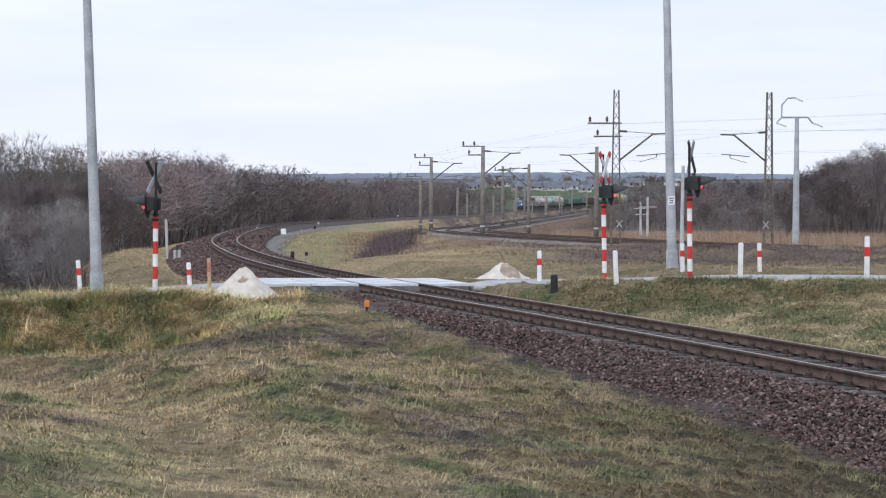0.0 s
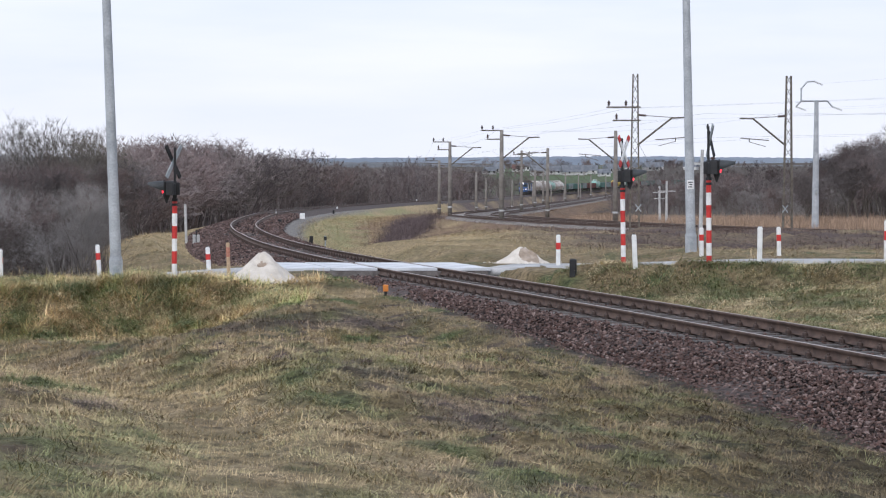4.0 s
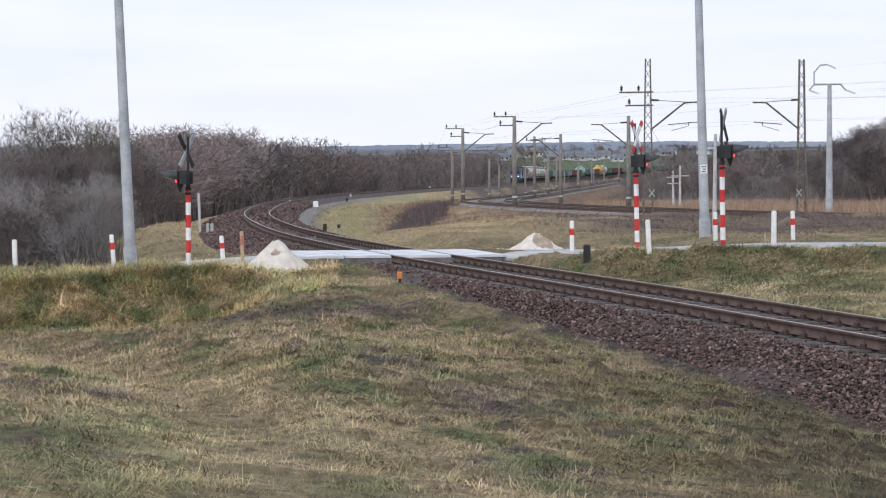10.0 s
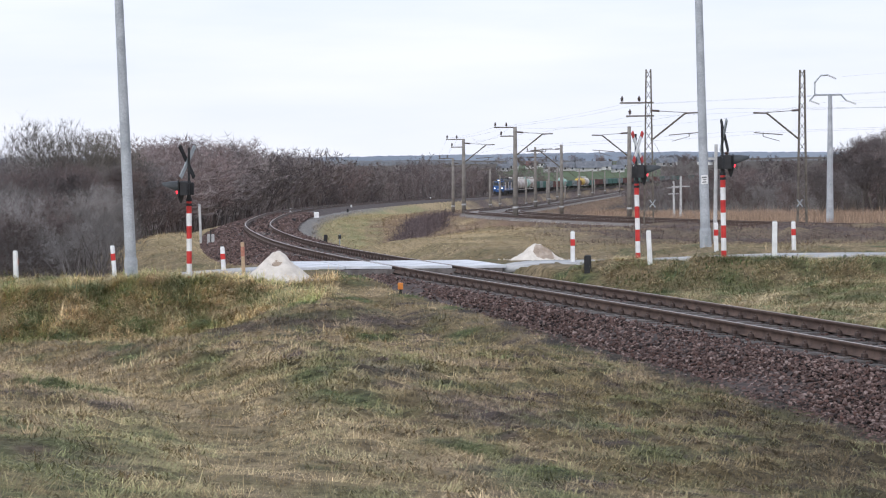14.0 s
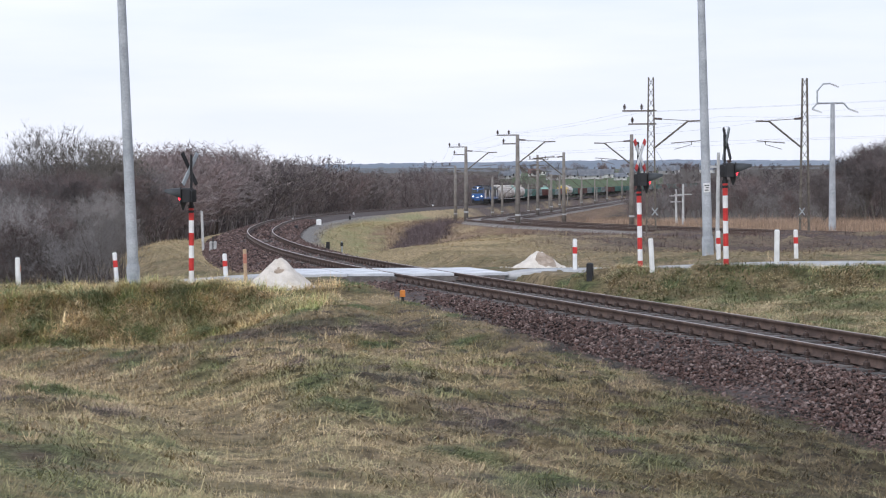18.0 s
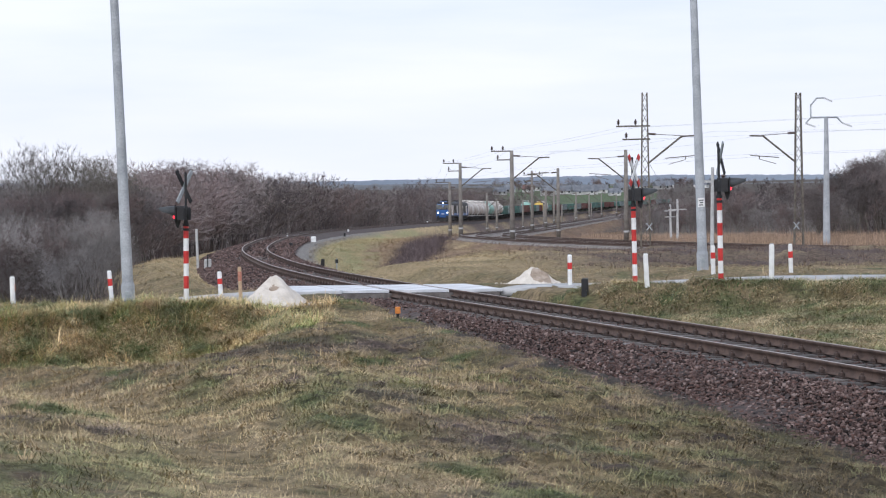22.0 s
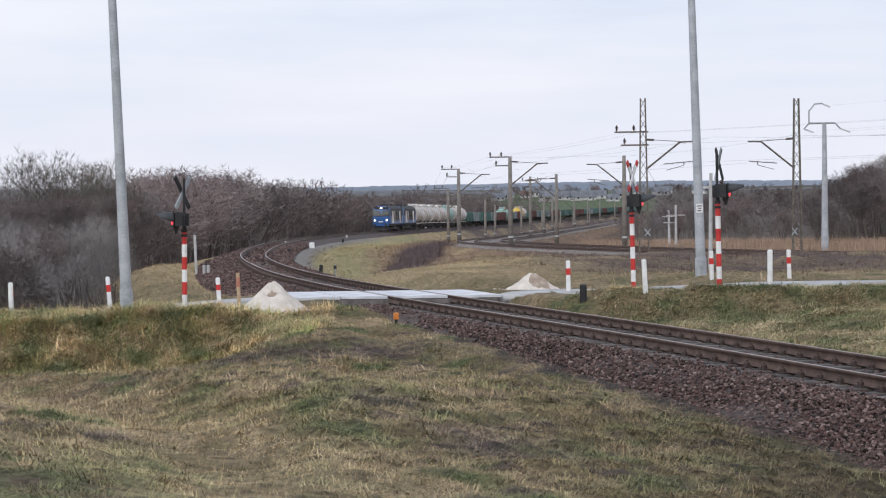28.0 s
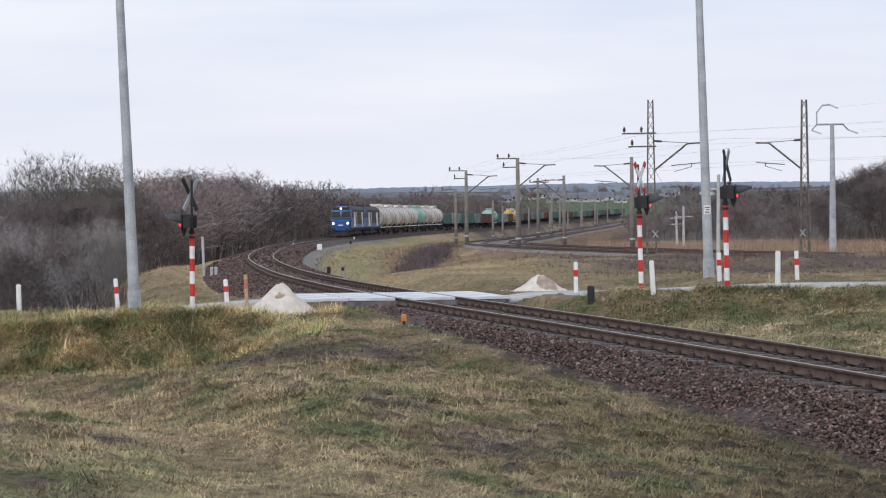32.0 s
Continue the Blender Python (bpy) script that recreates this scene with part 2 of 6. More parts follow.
# ---- geometry helpers ----
class Geo:
    """Collects vertices and faces of one mesh."""

    def __init__(self):
        self.v, self.f = [], []

    def add(self, verts, faces, m=None):
        k = len(self.v)
        self.v += [tuple(m @ Vector(p)) for p in verts] if m is not None else [tuple(p) for p in verts]
        self.f += [tuple(i + k for i in face) for face in faces]
        return self

    def box(self, x, y, z, sx, sy, sz, m=None, c=0.0):
        """A box with its base centre at (x, y, z); c cuts its upright and top edges."""
        hx, hy = sx / 2, sy / 2
        if not c:
            vs = [(x + a * hx, y + b * hy, z + h) for h in (0, sz) for a, b in ((-1, -1), (1, -1), (1, 1), (-1, 1))]
            return self.add(vs, [(3, 2, 1, 0), (4, 5, 6, 7), (0, 1, 5, 4), (1, 2, 6, 5), (2, 3, 7, 6), (3, 0, 4, 7)], m)
        ring = [(-hx + c, -hy), (hx - c, -hy), (hx, -hy + c), (hx, hy - c), (hx - c, hy), (-hx + c, hy), (-hx, hy - c), (-hx, -hy + c)]
        kx, ky = (hx - c) / hx, (hy - c) / hy
        vs = [(x + a, y + b, z) for a, b in ring] + [(x + a, y + b, z + sz - c) for a, b in ring] + [(x + a * kx, y + b * ky, z + sz) for a, b in ring]
        fs = [tuple(range(7, -1, -1)), tuple(range(16, 24))]
        for r in (0, 8):
            fs += [(r + i, r + (i + 1) % 8, r + 8 + (i + 1) % 8, r + 8 + i) for i in range(8)]
        return self.add(vs, fs, m)

    def tube(self, p0, p1, r0, r1=None, n=8, m=None):
        r1 = r0 if r1 is None else r1
        p0, p1 = Vector(p0), Vector(p1)
        d = (p1 - p0).normalized()
        a = d.orthogonal().normalized()
        b = d.cross(a)
        vs = []
        for p, r in ((p0, r0), (p1, r1)):
            vs += [p + r * (math.cos(q) * a + math.sin(q) * b) for q in (2 * math.pi * i / n for i in range(n))]
        fs = [(i, (i + 1) % n, n + (i + 1) % n, n + i) for i in range(n)] + [tuple(range(n - 1, -1, -1)), tuple(range(n, 2 * n))]
        return self.add(vs, fs, m)

    def lathe(self, profile, n=16, m=None):
        """Rings of (radius, height) round the z axis, closed at both ends."""
        vs = [(r * math.cos(2 * math.pi * i / n), r * math.sin(2 * math.pi * i / n), z) for r, z in profile for i in range(n)]
        fs = [(k * n + i, k * n + (i + 1) % n, (k + 1) * n + (i + 1) % n, (k + 1) * n + i) for k in range(len(profile) - 1) for i in range(n)]
        fs += [tuple(range(n - 1, -1, -1)), tuple(range(len(vs) - n, len(vs)))]
        return self.add(vs, fs, m)

    def sheet(self, outline, depth, m=None):
        """An outline in x, z given a thickness along y."""
        n = len(outline)
        vs = [(x, -depth / 2, z) for x, z in outline] + [(x, depth / 2, z) for x, z in outline]
        fs = [tuple(range(n)), tuple(range(2 * n - 1, n - 1, -1))] + [(i, n + i, n + (i + 1) % n, (i + 1) % n) for i in range(n)]
        return self.add(vs, fs, m)

    def loft(self, rings, close=True, m=None):
        n = len(rings[0])
        vs = [p for r in rings for p in r]
        fs = [(k * n + i, k * n + (i + 1) % n, (k + 1) * n + (i + 1) % n, (k + 1) * n + i) for k in range(len(rings) - 1) for i in range(n)]
        if close:
            fs += [tuple(range(n - 1, -1, -1)), tuple(range(len(vs) - n, len(vs)))]
        return self.add(vs, fs, m)

    def mesh(self, name, material, smooth=False):
        me = bpy.data.meshes.new(name)
        me.from_pydata(self.v, [], self.f)
        me.materials.append(material)
        if smooth:
            me.shade_smooth()
        me.update()
        return me


def part(name, geo, material, parent, label="", smooth=False, at=None):
    """One mesh object under a thing or a part."""
    data = geo if isinstance(geo, bpy.types.Mesh) else geo.mesh(name, material, smooth)
    ob = new(name, data)
    ob.parent = parent
    if at is not None:
        ob.matrix_basis = at
    return tagged(ob, label)


def thing(name, m, label, category, group="", kind=""):
    ob = new(name)
    ob.empty_display_size = 0.3
    ob.matrix_basis = m
    return tagged(ob, label, category, group, kind)


def fast_mesh(name, verts, faces, material, colours=None):
    """A big mesh from arrays; all faces have the same number of corners."""
    me = bpy.data.meshes.new(name)
    verts, faces = np.asarray(verts, np.float32), np.asarray(faces, np.int32)
    k = faces.shape[1]
    me.vertices.add(len(verts))
    me.vertices.foreach_set("co", verts.ravel())
    me.loops.add(faces.size)
    me.loops.foreach_set("vertex_index", faces.ravel())
    me.polygons.add(len(faces))
    me.polygons.foreach_set("loop_start", np.arange(0, faces.size, k, dtype=np.int32))
    me.polygons.foreach_set("loop_total", np.full(len(faces), k, np.int32))
    if colours is not None:
        ca = me.color_attributes.new("cover", "FLOAT_COLOR", "POINT")
        rgba = np.ones((len(verts), 4), np.float32)
        rgba[:, :3] = colours
        ca.data.foreach_set("color", rgba.ravel())
    me.materials.append(material)
    me.update(calc_edges=True)
    return me


# ---- lines of the plan: x, y, height of rail top ----
def line(knots, step=1.0):
    """A smooth line through knots, sampled evenly."""
    k = np.array(knots, float)
    k = np.vstack([2 * k[0] - k[1], k, 2 * k[-1] - k[-2]])
    pts = []
    for i in range(1, len(k) - 2):
        p0, p1, p2, p3 = k[i - 1:i + 3]
        m1 = (p2 - p0) / (np.linalg.norm(p2 - p0) + 1e-9) * np.linalg.norm(p2 - p1)
        m2 = (p3 - p1) / (np.linalg.norm(p3 - p1) + 1e-9) * np.linalg.norm(p2 - p1)
        n = max(2, int(np.linalg.norm(p2 - p1) / step * 2))
        u = np.linspace(0, 1, n, endpoint=False)[:, None]
        pts.append((2 * u**3 - 3 * u**2 + 1) * p1 + (u**3 - 2 * u**2 + u) * m1 + (-2 * u**3 + 3 * u**2) * p2 + (u**3 - u**2) * m2)
    pts = np.vstack(pts + [k[-2:-1]])
    s = np.r_[0, np.cumsum(np.linalg.norm(np.diff(pts[:, :2], axis=0), axis=1))]
    q = np.arange(0, s[-1], step)
    return np.stack([np.interp(q, s, pts[:, i]) for i in range(3)], 1)


def smooth_line(p, width):
    k = np.ones(width) / width
    pad = np.pad(p, ((width // 2, width // 2), (0, 0)), mode="reflect", reflect_type="odd")
    return np.stack([np.convolve(pad[:, i], k, "valid") for i in range(3)], 1)


def normals(p):
    t = np.gradient(p[:, :2], axis=0)
    t /= np.linalg.norm(t, axis=1)[:, None]
    return t, np.stack([t[:, 1], -t[:, 0]], 1)  # along, to the right


def offset(p, d):
    _, r = normals(p)
    q = p.copy()
    q[:, :2] += r * d
    return q


MAIN = smooth_line(line([
    (46.6, -100, 0.1), (15.6, 0, 0), (9.4, 20, 0), (6.9, 28, 0), (4.4, 36, -0.01), (1.6, 45, -0.06), (-1.3, 55, -0.14), (-4.5, 70, -0.38),
    (-6.3, 80, -0.55), (-9.1, 100, -0.88), (-11.4, 120, -1.2), (-13.1, 140, -1.53), (-15.2, 175, -2.05), (-16.3, 205, -2.5),
    (-16.7, 240, -3.05), (-15.2, 287, -3.72), (-9.6, 343, -4.4), (-4.2, 385, -4.85), (3.4, 441, -5.6), (10.8, 496, -6.4),
    (18, 549, -7.0), (30, 644, -7.7), (40.6, 720, -8.5), (48.5, 760, -8.8), (66, 840, -9.2), (86, 920, -9.4), (150, 1120, -9.6), (260, 1400, -9.8)]), 15)


def nearer(x, y, z):
    """The far part of the curve lies 20 m nearer along the same sight lines."""
    k = 1 - 20 * np.clip((y - 130) / 110, 0, 1) / y if y > 130 else 1.0
    return x * k, y * k, EYE + (z - EYE) * k


MAIN = smooth_line(line([nearer(*p) for p in MAIN]), 5)
EAST_A = smooth_line(line([
    (60, 62, -1.0), (40, 90, -1.15), (25.9, 112, -1.33), (18.5, 124.5, -1.46), (12.8, 138, -1.58), (9.4, 149, -1.7), (6.8, 161, -1.87), (4.2, 177, -2.08),
    (3.1, 192, -2.28), (3.7, 206, -2.5), (5.5, 222, -2.75), (8.4, 245, -3.1), (13.2, 285, -3.65), (21.5, 345, -4.3), (31, 410, -4.95),
    (46.2, 520, -5.95), (62, 640, -7.2), (78, 740, -8.2), (110, 880, -8.8), (200, 1150, -9.2)]), 15)
EAST_B = offset(EAST_A, 4.2)
ROAD = smooth_line(line([(-40, 84, -5.0), (-16, 57, -1.6), (-11, 52.2, -0.55), (-7.8, 51.0, -0.32), (-5, 51.8, -0.14), (-1.5, 53.5, -0.14), (2.0, 53.3, -0.12), (4.8, 51.3, 0.0), (7.1, 48.6, 0.26), (12, 47.0, 0.32), (30, 45.5, 0.4), (80, 42, 0.4)]), 5)
BANK = line([(-60, 42, -0.3), (-30, 44.2, -0.1), (-14, 45.3, -0.22), (-9.5, 45.6, -0.2), (-6, 45.9, -0.03), (-3.4, 46.6, -0.1), (-1.9, 47.4, -0.3)])


# ---- ground ----
def near_line(X, Y, p, every=3):
    """Signed distance to a line (right positive) and its height there."""
    q = p[::every]
    t, r = normals(q)
    d, z = np.empty(X.shape), np.empty(X.shape)
    for a in range(0, len(X), 4000):
        x, y = X[a:a + 4000], Y[a:a + 4000]
        near = (q[:, 0] > x.min() - 60) & (q[:, 0] < x.max() + 60) & (q[:, 1] > y.min() - 60) & (q[:, 1] < y.max() + 60)
        k = np.flatnonzero(near) if near.any() else np.arange(len(q))
        dx, dy = x[:, None] - q[None, k, 0], y[:, None] - q[None, k, 1]
        j = (dx * dx + dy * dy).argmin(1)
        n, i = np.arange(len(j)), k[j]
        al, sd = dx[n, j] * t[i, 0] + dy[n, j] * t[i, 1], dx[n, j] * r[i, 0] + dy[n, j] * r[i, 1]
        d[a:a + 4000] = np.sign(sd + 1e-9) * np.hypot(sd, np.maximum(np.abs(al) - every, 0))
        z[a:a + 4000] = q[i, 2]
    return d, z


def wave(X, Y, size, seed):
    """Smooth unevenness between about -1 and 1, of the given size in metres."""
    rng = np.random.RandomState(seed)
    out = np.zeros_like(X)
    for k in range(7):
        a, w, ph = rng.uniform(0, 6.28), rng.uniform(0.6, 1.8) * 6.28 / size, rng.uniform(0, 6.28, 2)
        out += np.sin((X * math.cos(a) + Y * math.sin(a)) * w + ph[0] + 0.8 * np.sin((X * math.sin(a) - Y * math.cos(a)) * w * 0.7 + ph[1]))
    return out / 3.2


def soft_step(x, a, b):
    u = np.clip((x - a) / (b - a), 0, 1)
    return u * u * (3 - 2 * u)


def bell(X, Y, x, y, rx, ry):
    return np.exp(-((X - x) / rx) ** 2 - ((Y - y) / ry) ** 2)


PATH = line([(-0.3, 5, 0), (-0.54, 10, 0), (-1.23, 13.7, 0), (-2.1, 18.5, 0), (-3.3, 23, 0), (-5.2, 27.6, 0), (-7.4, 32, 0), (-14, 38, 0)], 0.5)


def ballast_foot(Y):
    """How far the ballast reaches from the middle of the track, on the side towards the meadow."""
    return np.interp(Y, [18, 22, 26, 33, 40, 46, 50], [3.35, 3.15, 2.85, 2.65, 2.2, 1.85, 1.85])


def ground(X, Y):
    """Height of the ground, and the distances to the lines."""
    X, Y = np.asarray(X, float), np.asarray(Y, float)
    dm, zm = near_line(X, Y, MAIN)
    de, ze = near_line(X, Y, EAST_A)
    dr, zr = near_line(X, Y, ROAD)
    n = np.interp(Y, [-400, -20, 10, 16, 26, 34, 42, 52, 85, 105, 130, 200, 300, 500, 800, 1000, 1130, 1220, 1600, 2600, 4900],
                  [3, 1.3, 1.05, 0.62, -0.05, -0.6, -1.0, -0.4, -0.5, -1.0, -2.2, -3.3, -5.2, -9.2, -12.5, -7.5, -2.2, -0.6, 0.6, 2, 4])
    right = -0.3 + 0.42 * soft_step(dm, 3.4, 10)
    n = np.where((dm > 0) & (Y < 75), right + (n - right) * soft_step(Y, 52, 75), n)
    left = soft_step(-dm, 4, 17) * soft_step(Y, 52, 66) * (1 - 0.6 * soft_step(Y, 240, 420))
    n = n - 4.5 * left
    n = n + 0.85 * bell(X, Y, -2.6, 41.5, 2.2, 4.5)
    dp = near_line(X, Y, PATH, 1)[0]
    n = n - 0.3 * np.exp(-(dp / 1.2) ** 2) * (Y < 40) + 0.2 * np.exp(-((dp - 2.6) / 1.4) ** 2) * soft_step(Y, 9, 15) * (1 - soft_step(Y, 30, 38))
    n = n - 0.5 * bell(X, Y, -8.5, 41.0, 5.0, 3.0)
    n = n - 1.1 * bell(X, Y, -4.5, 112, 4.5, 20) - 0.75 * bell(X, Y, -4.2, 97, 3.2, 13) - 2.0 * bell(X, Y, -5.6, 146, 4.8, 34)
    a = np.abs(dm)
    foot = 0.62 - 0.27 - (ballast_foot(Y) - 1.95) * 0.286
    lift = np.where(dm < 0, foot, 0.3) * (1 - soft_step(Y, 55, 62))
    top = zm - 0.62 + lift * soft_step(a, 1.9, 2.6)
    k = np.where(dm < 0, 0.3, 0.5)
    emb = top - (a - 3.4) * k
    h = np.where(a < 3.4, top, np.where(n < top, np.maximum(n, emb), np.minimum(n, top + (a - 3.4) * np.where(Y < 40, 0.14, 0.35))))
    e = np.abs(de - 2.1)
    topE = ze - 0.55 + 0.22 * soft_step(e, 3.4, 4.4)
    hE = np.where(e < 4.6, topE, np.where(h < topE, np.maximum(h, topE - (e - 4.6) * 0.4), np.minimum(h, topE + (e - 4.6) * 0.3)))
    h = np.where(e < 4.6, topE, np.where(e < 30, hE, h))
    b = np.abs(dr)
    rim = 0.24 * np.exp(-((b - 3.2) / 0.8) ** 2) * (dr > 0) * soft_step(X, 3.6, 4.5)
    hr = np.where(b < 2.3, zr - 0.05, zr - 0.05 - np.maximum(b - 2.5, 0) * 0.22) + rim - 0.75 * (1 - soft_step(a, 1.9, 2.4))
    h = np.where(a < 1.9, h, np.maximum(h, hr))
    db, zb = near_line(X, Y, BANK)
    c = np.abs(db)
    hb = zb - np.where(db > 0, 0.55, 0.35) * np.maximum(c - 1.0, 0) + 0.05 * wave(X, Y, 1.7, 4)
    hb = hb - 0.9 * (1 - soft_step(a, 3.2, 5.4))
    h = np.where((a < 3.2) | (X > 0), h, np.maximum(h, hb))
    hp = -0.17 - 0.35 * np.maximum(np.hypot((X + 3.7) / 1.7, (Y - 47.6) / 1.4) - 1, 0)
    h = np.where((a > 2.1) & (dm < 0), np.maximum(h, hp), h)
    rough_part = soft_step(a, 3.2, 4.5) * soft_step(b, 2.4, 3.4) * soft_step(e, 5, 7)
    clumps = np.maximum(wave(X, Y, 0.75, 6), 0) * 0.05 * soft_step(Y, 11, 18) * (1 - soft_step(Y, 36, 44)) * soft_step(np.abs(dp), 0.5, 1.6) * (dm < 0)
    h = h + rough_part * (clumps + 0.035 * wave(X, Y, 2.2, 1) + 0.04 * wave(X, Y, 6, 2) + 0.024 * wave(X, Y, 0.8, 3)) * np.clip(1.2 - Y / 300, 0.3, 1) * (0.35 + 0.65 * soft_step(Y, 9, 20))
    h = h + rough_part * (0.16 * wave(X, Y, 8, 7) + 0.1 * np.maximum(wave(X, Y, 3, 8), 0)) * soft_step(Y, 62, 80) * (1 - soft_step(Y, 150, 200)) * soft_step(dm, 9, 13)
    far = np.hypot(X, Y)
    h = h + soft_step(far, 900, 2500) * 4 * wave(X, Y, 900, 5)
    return h, dm, de, dr


def rgb(*c):
    return np.array(c, float)


STRAW, OLIVE, GREEN = rgb(0.315, 0.24, 0.145), rgb(0.2, 0.156, 0.082), rgb(0.105, 0.125, 0.052)
HEATHER_AND_HOLLOW, EARTH, REED = rgb(0.1, 0.076, 0.07), rgb(0.075, 0.062, 0.053), rgb(0.24, 0.165, 0.11)
FIELD, WOODLAND = rgb(0.085, 0.112, 0.06), rgb(0.075, 0.062, 0.052)


def blend(c, other, w):
    return c + (other - c) * np.clip(w, 0, 1)[:, None]


def cover(X, Y, dm, de, dr):
    """The plants that cover the ground, by place."""
    c = np.tile(STRAW, (len(X), 1))
    c = blend(c, OLIVE, 0.5 + 0.7 * wave(X, Y, 3.5, 11))
    c = blend(c, GREEN, 0.95 * (wave(X, Y, 2.5, 12) - 0.18) * np.where(Y < 60, 1, 0.6))
    c = blend(c, HEATHER_AND_HOLLOW, 1.1 * (wave(X, Y, 4.5, 13) - 0.6) * soft_step(-Y, -46, -16))
    # heather patches; the bell at (0.3, 20.5) paints the shade of a hollow
    c = blend(c, HEATHER_AND_HOLLOW, 0.95 * bell(X, Y, -3.4, 37.5, 1.6, 0.9) + 0.9 * bell(X, Y, -1.3, 38.5, 1.2, 0.9) + 1.0 * bell(X, Y, -3.5, 18.6, 1.4, 0.6) + 0.7 * bell(X, Y, 0.3, 20.5, 0.7, 1.2) + 0.7 * bell(X, Y, -5.0, 31, 2.0, 0.6))
    c = blend(c, GREEN, 0.8 * bell(X, Y, 0.0, 32.5, 0.5, 0.7) + 0.5 * bell(X, Y, -1.2, 24, 0.6, 5))
    c = blend(c, rgb(0.15, 0.16, 0.075), 0.9 * bell(X, Y, -2.4, 13, 1.7, 3.6) * (0.6 + 0.8 * wave(X, Y, 0.8, 20)))
    dp = near_line(X, Y, PATH, 1)[0]
    c = blend(c, rgb(0.34, 0.265, 0.16), 0.75 * np.exp(-(dp / 0.9) ** 2) * (0.8 + 0.5 * wave(X, Y, 1.6, 21)) * (Y < 38))
    flank = soft_step(dp, 1.0, 2.4) * (dm < 0) * (Y < 42)
    c = blend(c, HEATHER_AND_HOLLOW, 1.5 * flank * (wave(X, Y, 1.1, 22) - 0.35))
    c = blend(c, rgb(0.13, 0.13, 0.06), 0.7 * flank * (wave(X, Y, 1.5, 23) - 0.1))
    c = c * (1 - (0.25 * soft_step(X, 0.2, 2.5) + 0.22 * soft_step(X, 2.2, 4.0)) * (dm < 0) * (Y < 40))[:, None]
    bank = (X < -2.6) & (Y > 40.5) & (Y < 47)
    c = np.where(bank[:, None], blend(c * 1.15, rgb(0.115, 0.135, 0.05), 0.4 + 0.6 * wave(X, Y, 1.8, 14)), c)
    verge = (dr > 2.0) & (dr < 16) & (dm > 3.5) & (Y < 60)
    c = np.where(verge[:, None], blend(c, rgb(0.125, 0.14, 0.06), 0.35 + 0.6 * wave(X, Y, 2.6, 15)), c)
    c = blend(c, EARTH, np.where(dm < 0, soft_step(dm + ballast_foot(Y) + 0.35 * wave(X, Y, 2.0, 24), -0.5, -0.1), soft_step(-dm, -2.2, -1.8)))
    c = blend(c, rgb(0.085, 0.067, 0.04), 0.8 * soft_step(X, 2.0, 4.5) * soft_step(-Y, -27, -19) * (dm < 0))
    mid = soft_step(Y, 60, 85)
    brown = blend(np.tile(rgb(0.36, 0.275, 0.155), (len(X), 1)), rgb(0.26, 0.205, 0.11), 0.4 + 0.8 * wave(X, Y, 9, 16))
    c = c + (brown - c) * mid[:, None]
    inner = (dm > 3.4) & (dm < 9.5) & (Y > 98) & (Y < 330)
    c = np.where(inner[:, None], blend(c, rgb(0.25, 0.24, 0.12), 0.6 + 0.4 * wave(X, Y * 0.35, 3, 17)), c)
    scrub = soft_step(np.abs(de - 2), 54, 36) * soft_step(Y, 62, 78) * soft_step(X, 2, 9)
    c = blend(c, rgb(0.1, 0.074, 0.066), 1.1 * scrub * (0.75 + 0.4 * wave(X, Y, 7, 18)))
    reed = soft_step(de, 9, 14) * soft_step(X, 6, 12) * soft_step(-Y, -330, -240)
    c = blend(c, REED, reed)
    line_side = np.abs(de - 2.1)
    c = blend(c, rgb(0.2, 0.132, 0.09), 0.85 * soft_step(line_side, 18, 9) * soft_step(Y, 105, 125) * (dm > 8) * (0.75 + 0.5 * wave(X, Y, 5, 25)))
    c = blend(c, rgb(0.13, 0.09, 0.07), soft_step(line_side, 5, 3.8) * (dm > 5))
    c = blend(c, rgb(0.19, 0.178, 0.165), soft_step(dm, 4.4, 3.8) * soft_step(dm, 1.5, 2.0) * soft_step(Y, 80, 120) * soft_step(-Y, -330, -260))
    wood = soft_step(-dm, 8, 16) * soft_step(Y, 54, 64)
    c = blend(c, WOODLAND, wood)
    c = blend(c, WOODLAND, soft_step(Y, 280, 340) * (de > 9))
    far = soft_step(Y, 880, 950) * (X > 0.03 * Y) * (X < 0.115 * Y)
    c = blend(c, WOODLAND, soft_step(Y, 260, 400) * ((dm < -8) | (X > 0.115 * Y)))
    fields = blend(np.tile(FIELD, (len(X), 1)), rgb(0.12, 0.1, 0.075), 2 * wave(X, Y * 0.3, 260, 19))
    c = c + (fields - c) * far[:, None]
    return np.clip(c, 0.01, 1)


M_TRODDEN = mat("trodden_dry_grass", (0.1, 0.085, 0.045), (0.2, 0.155, 0.09), 3.0, 0.95, bump=0.6, fine=40.0, spread=0.4)


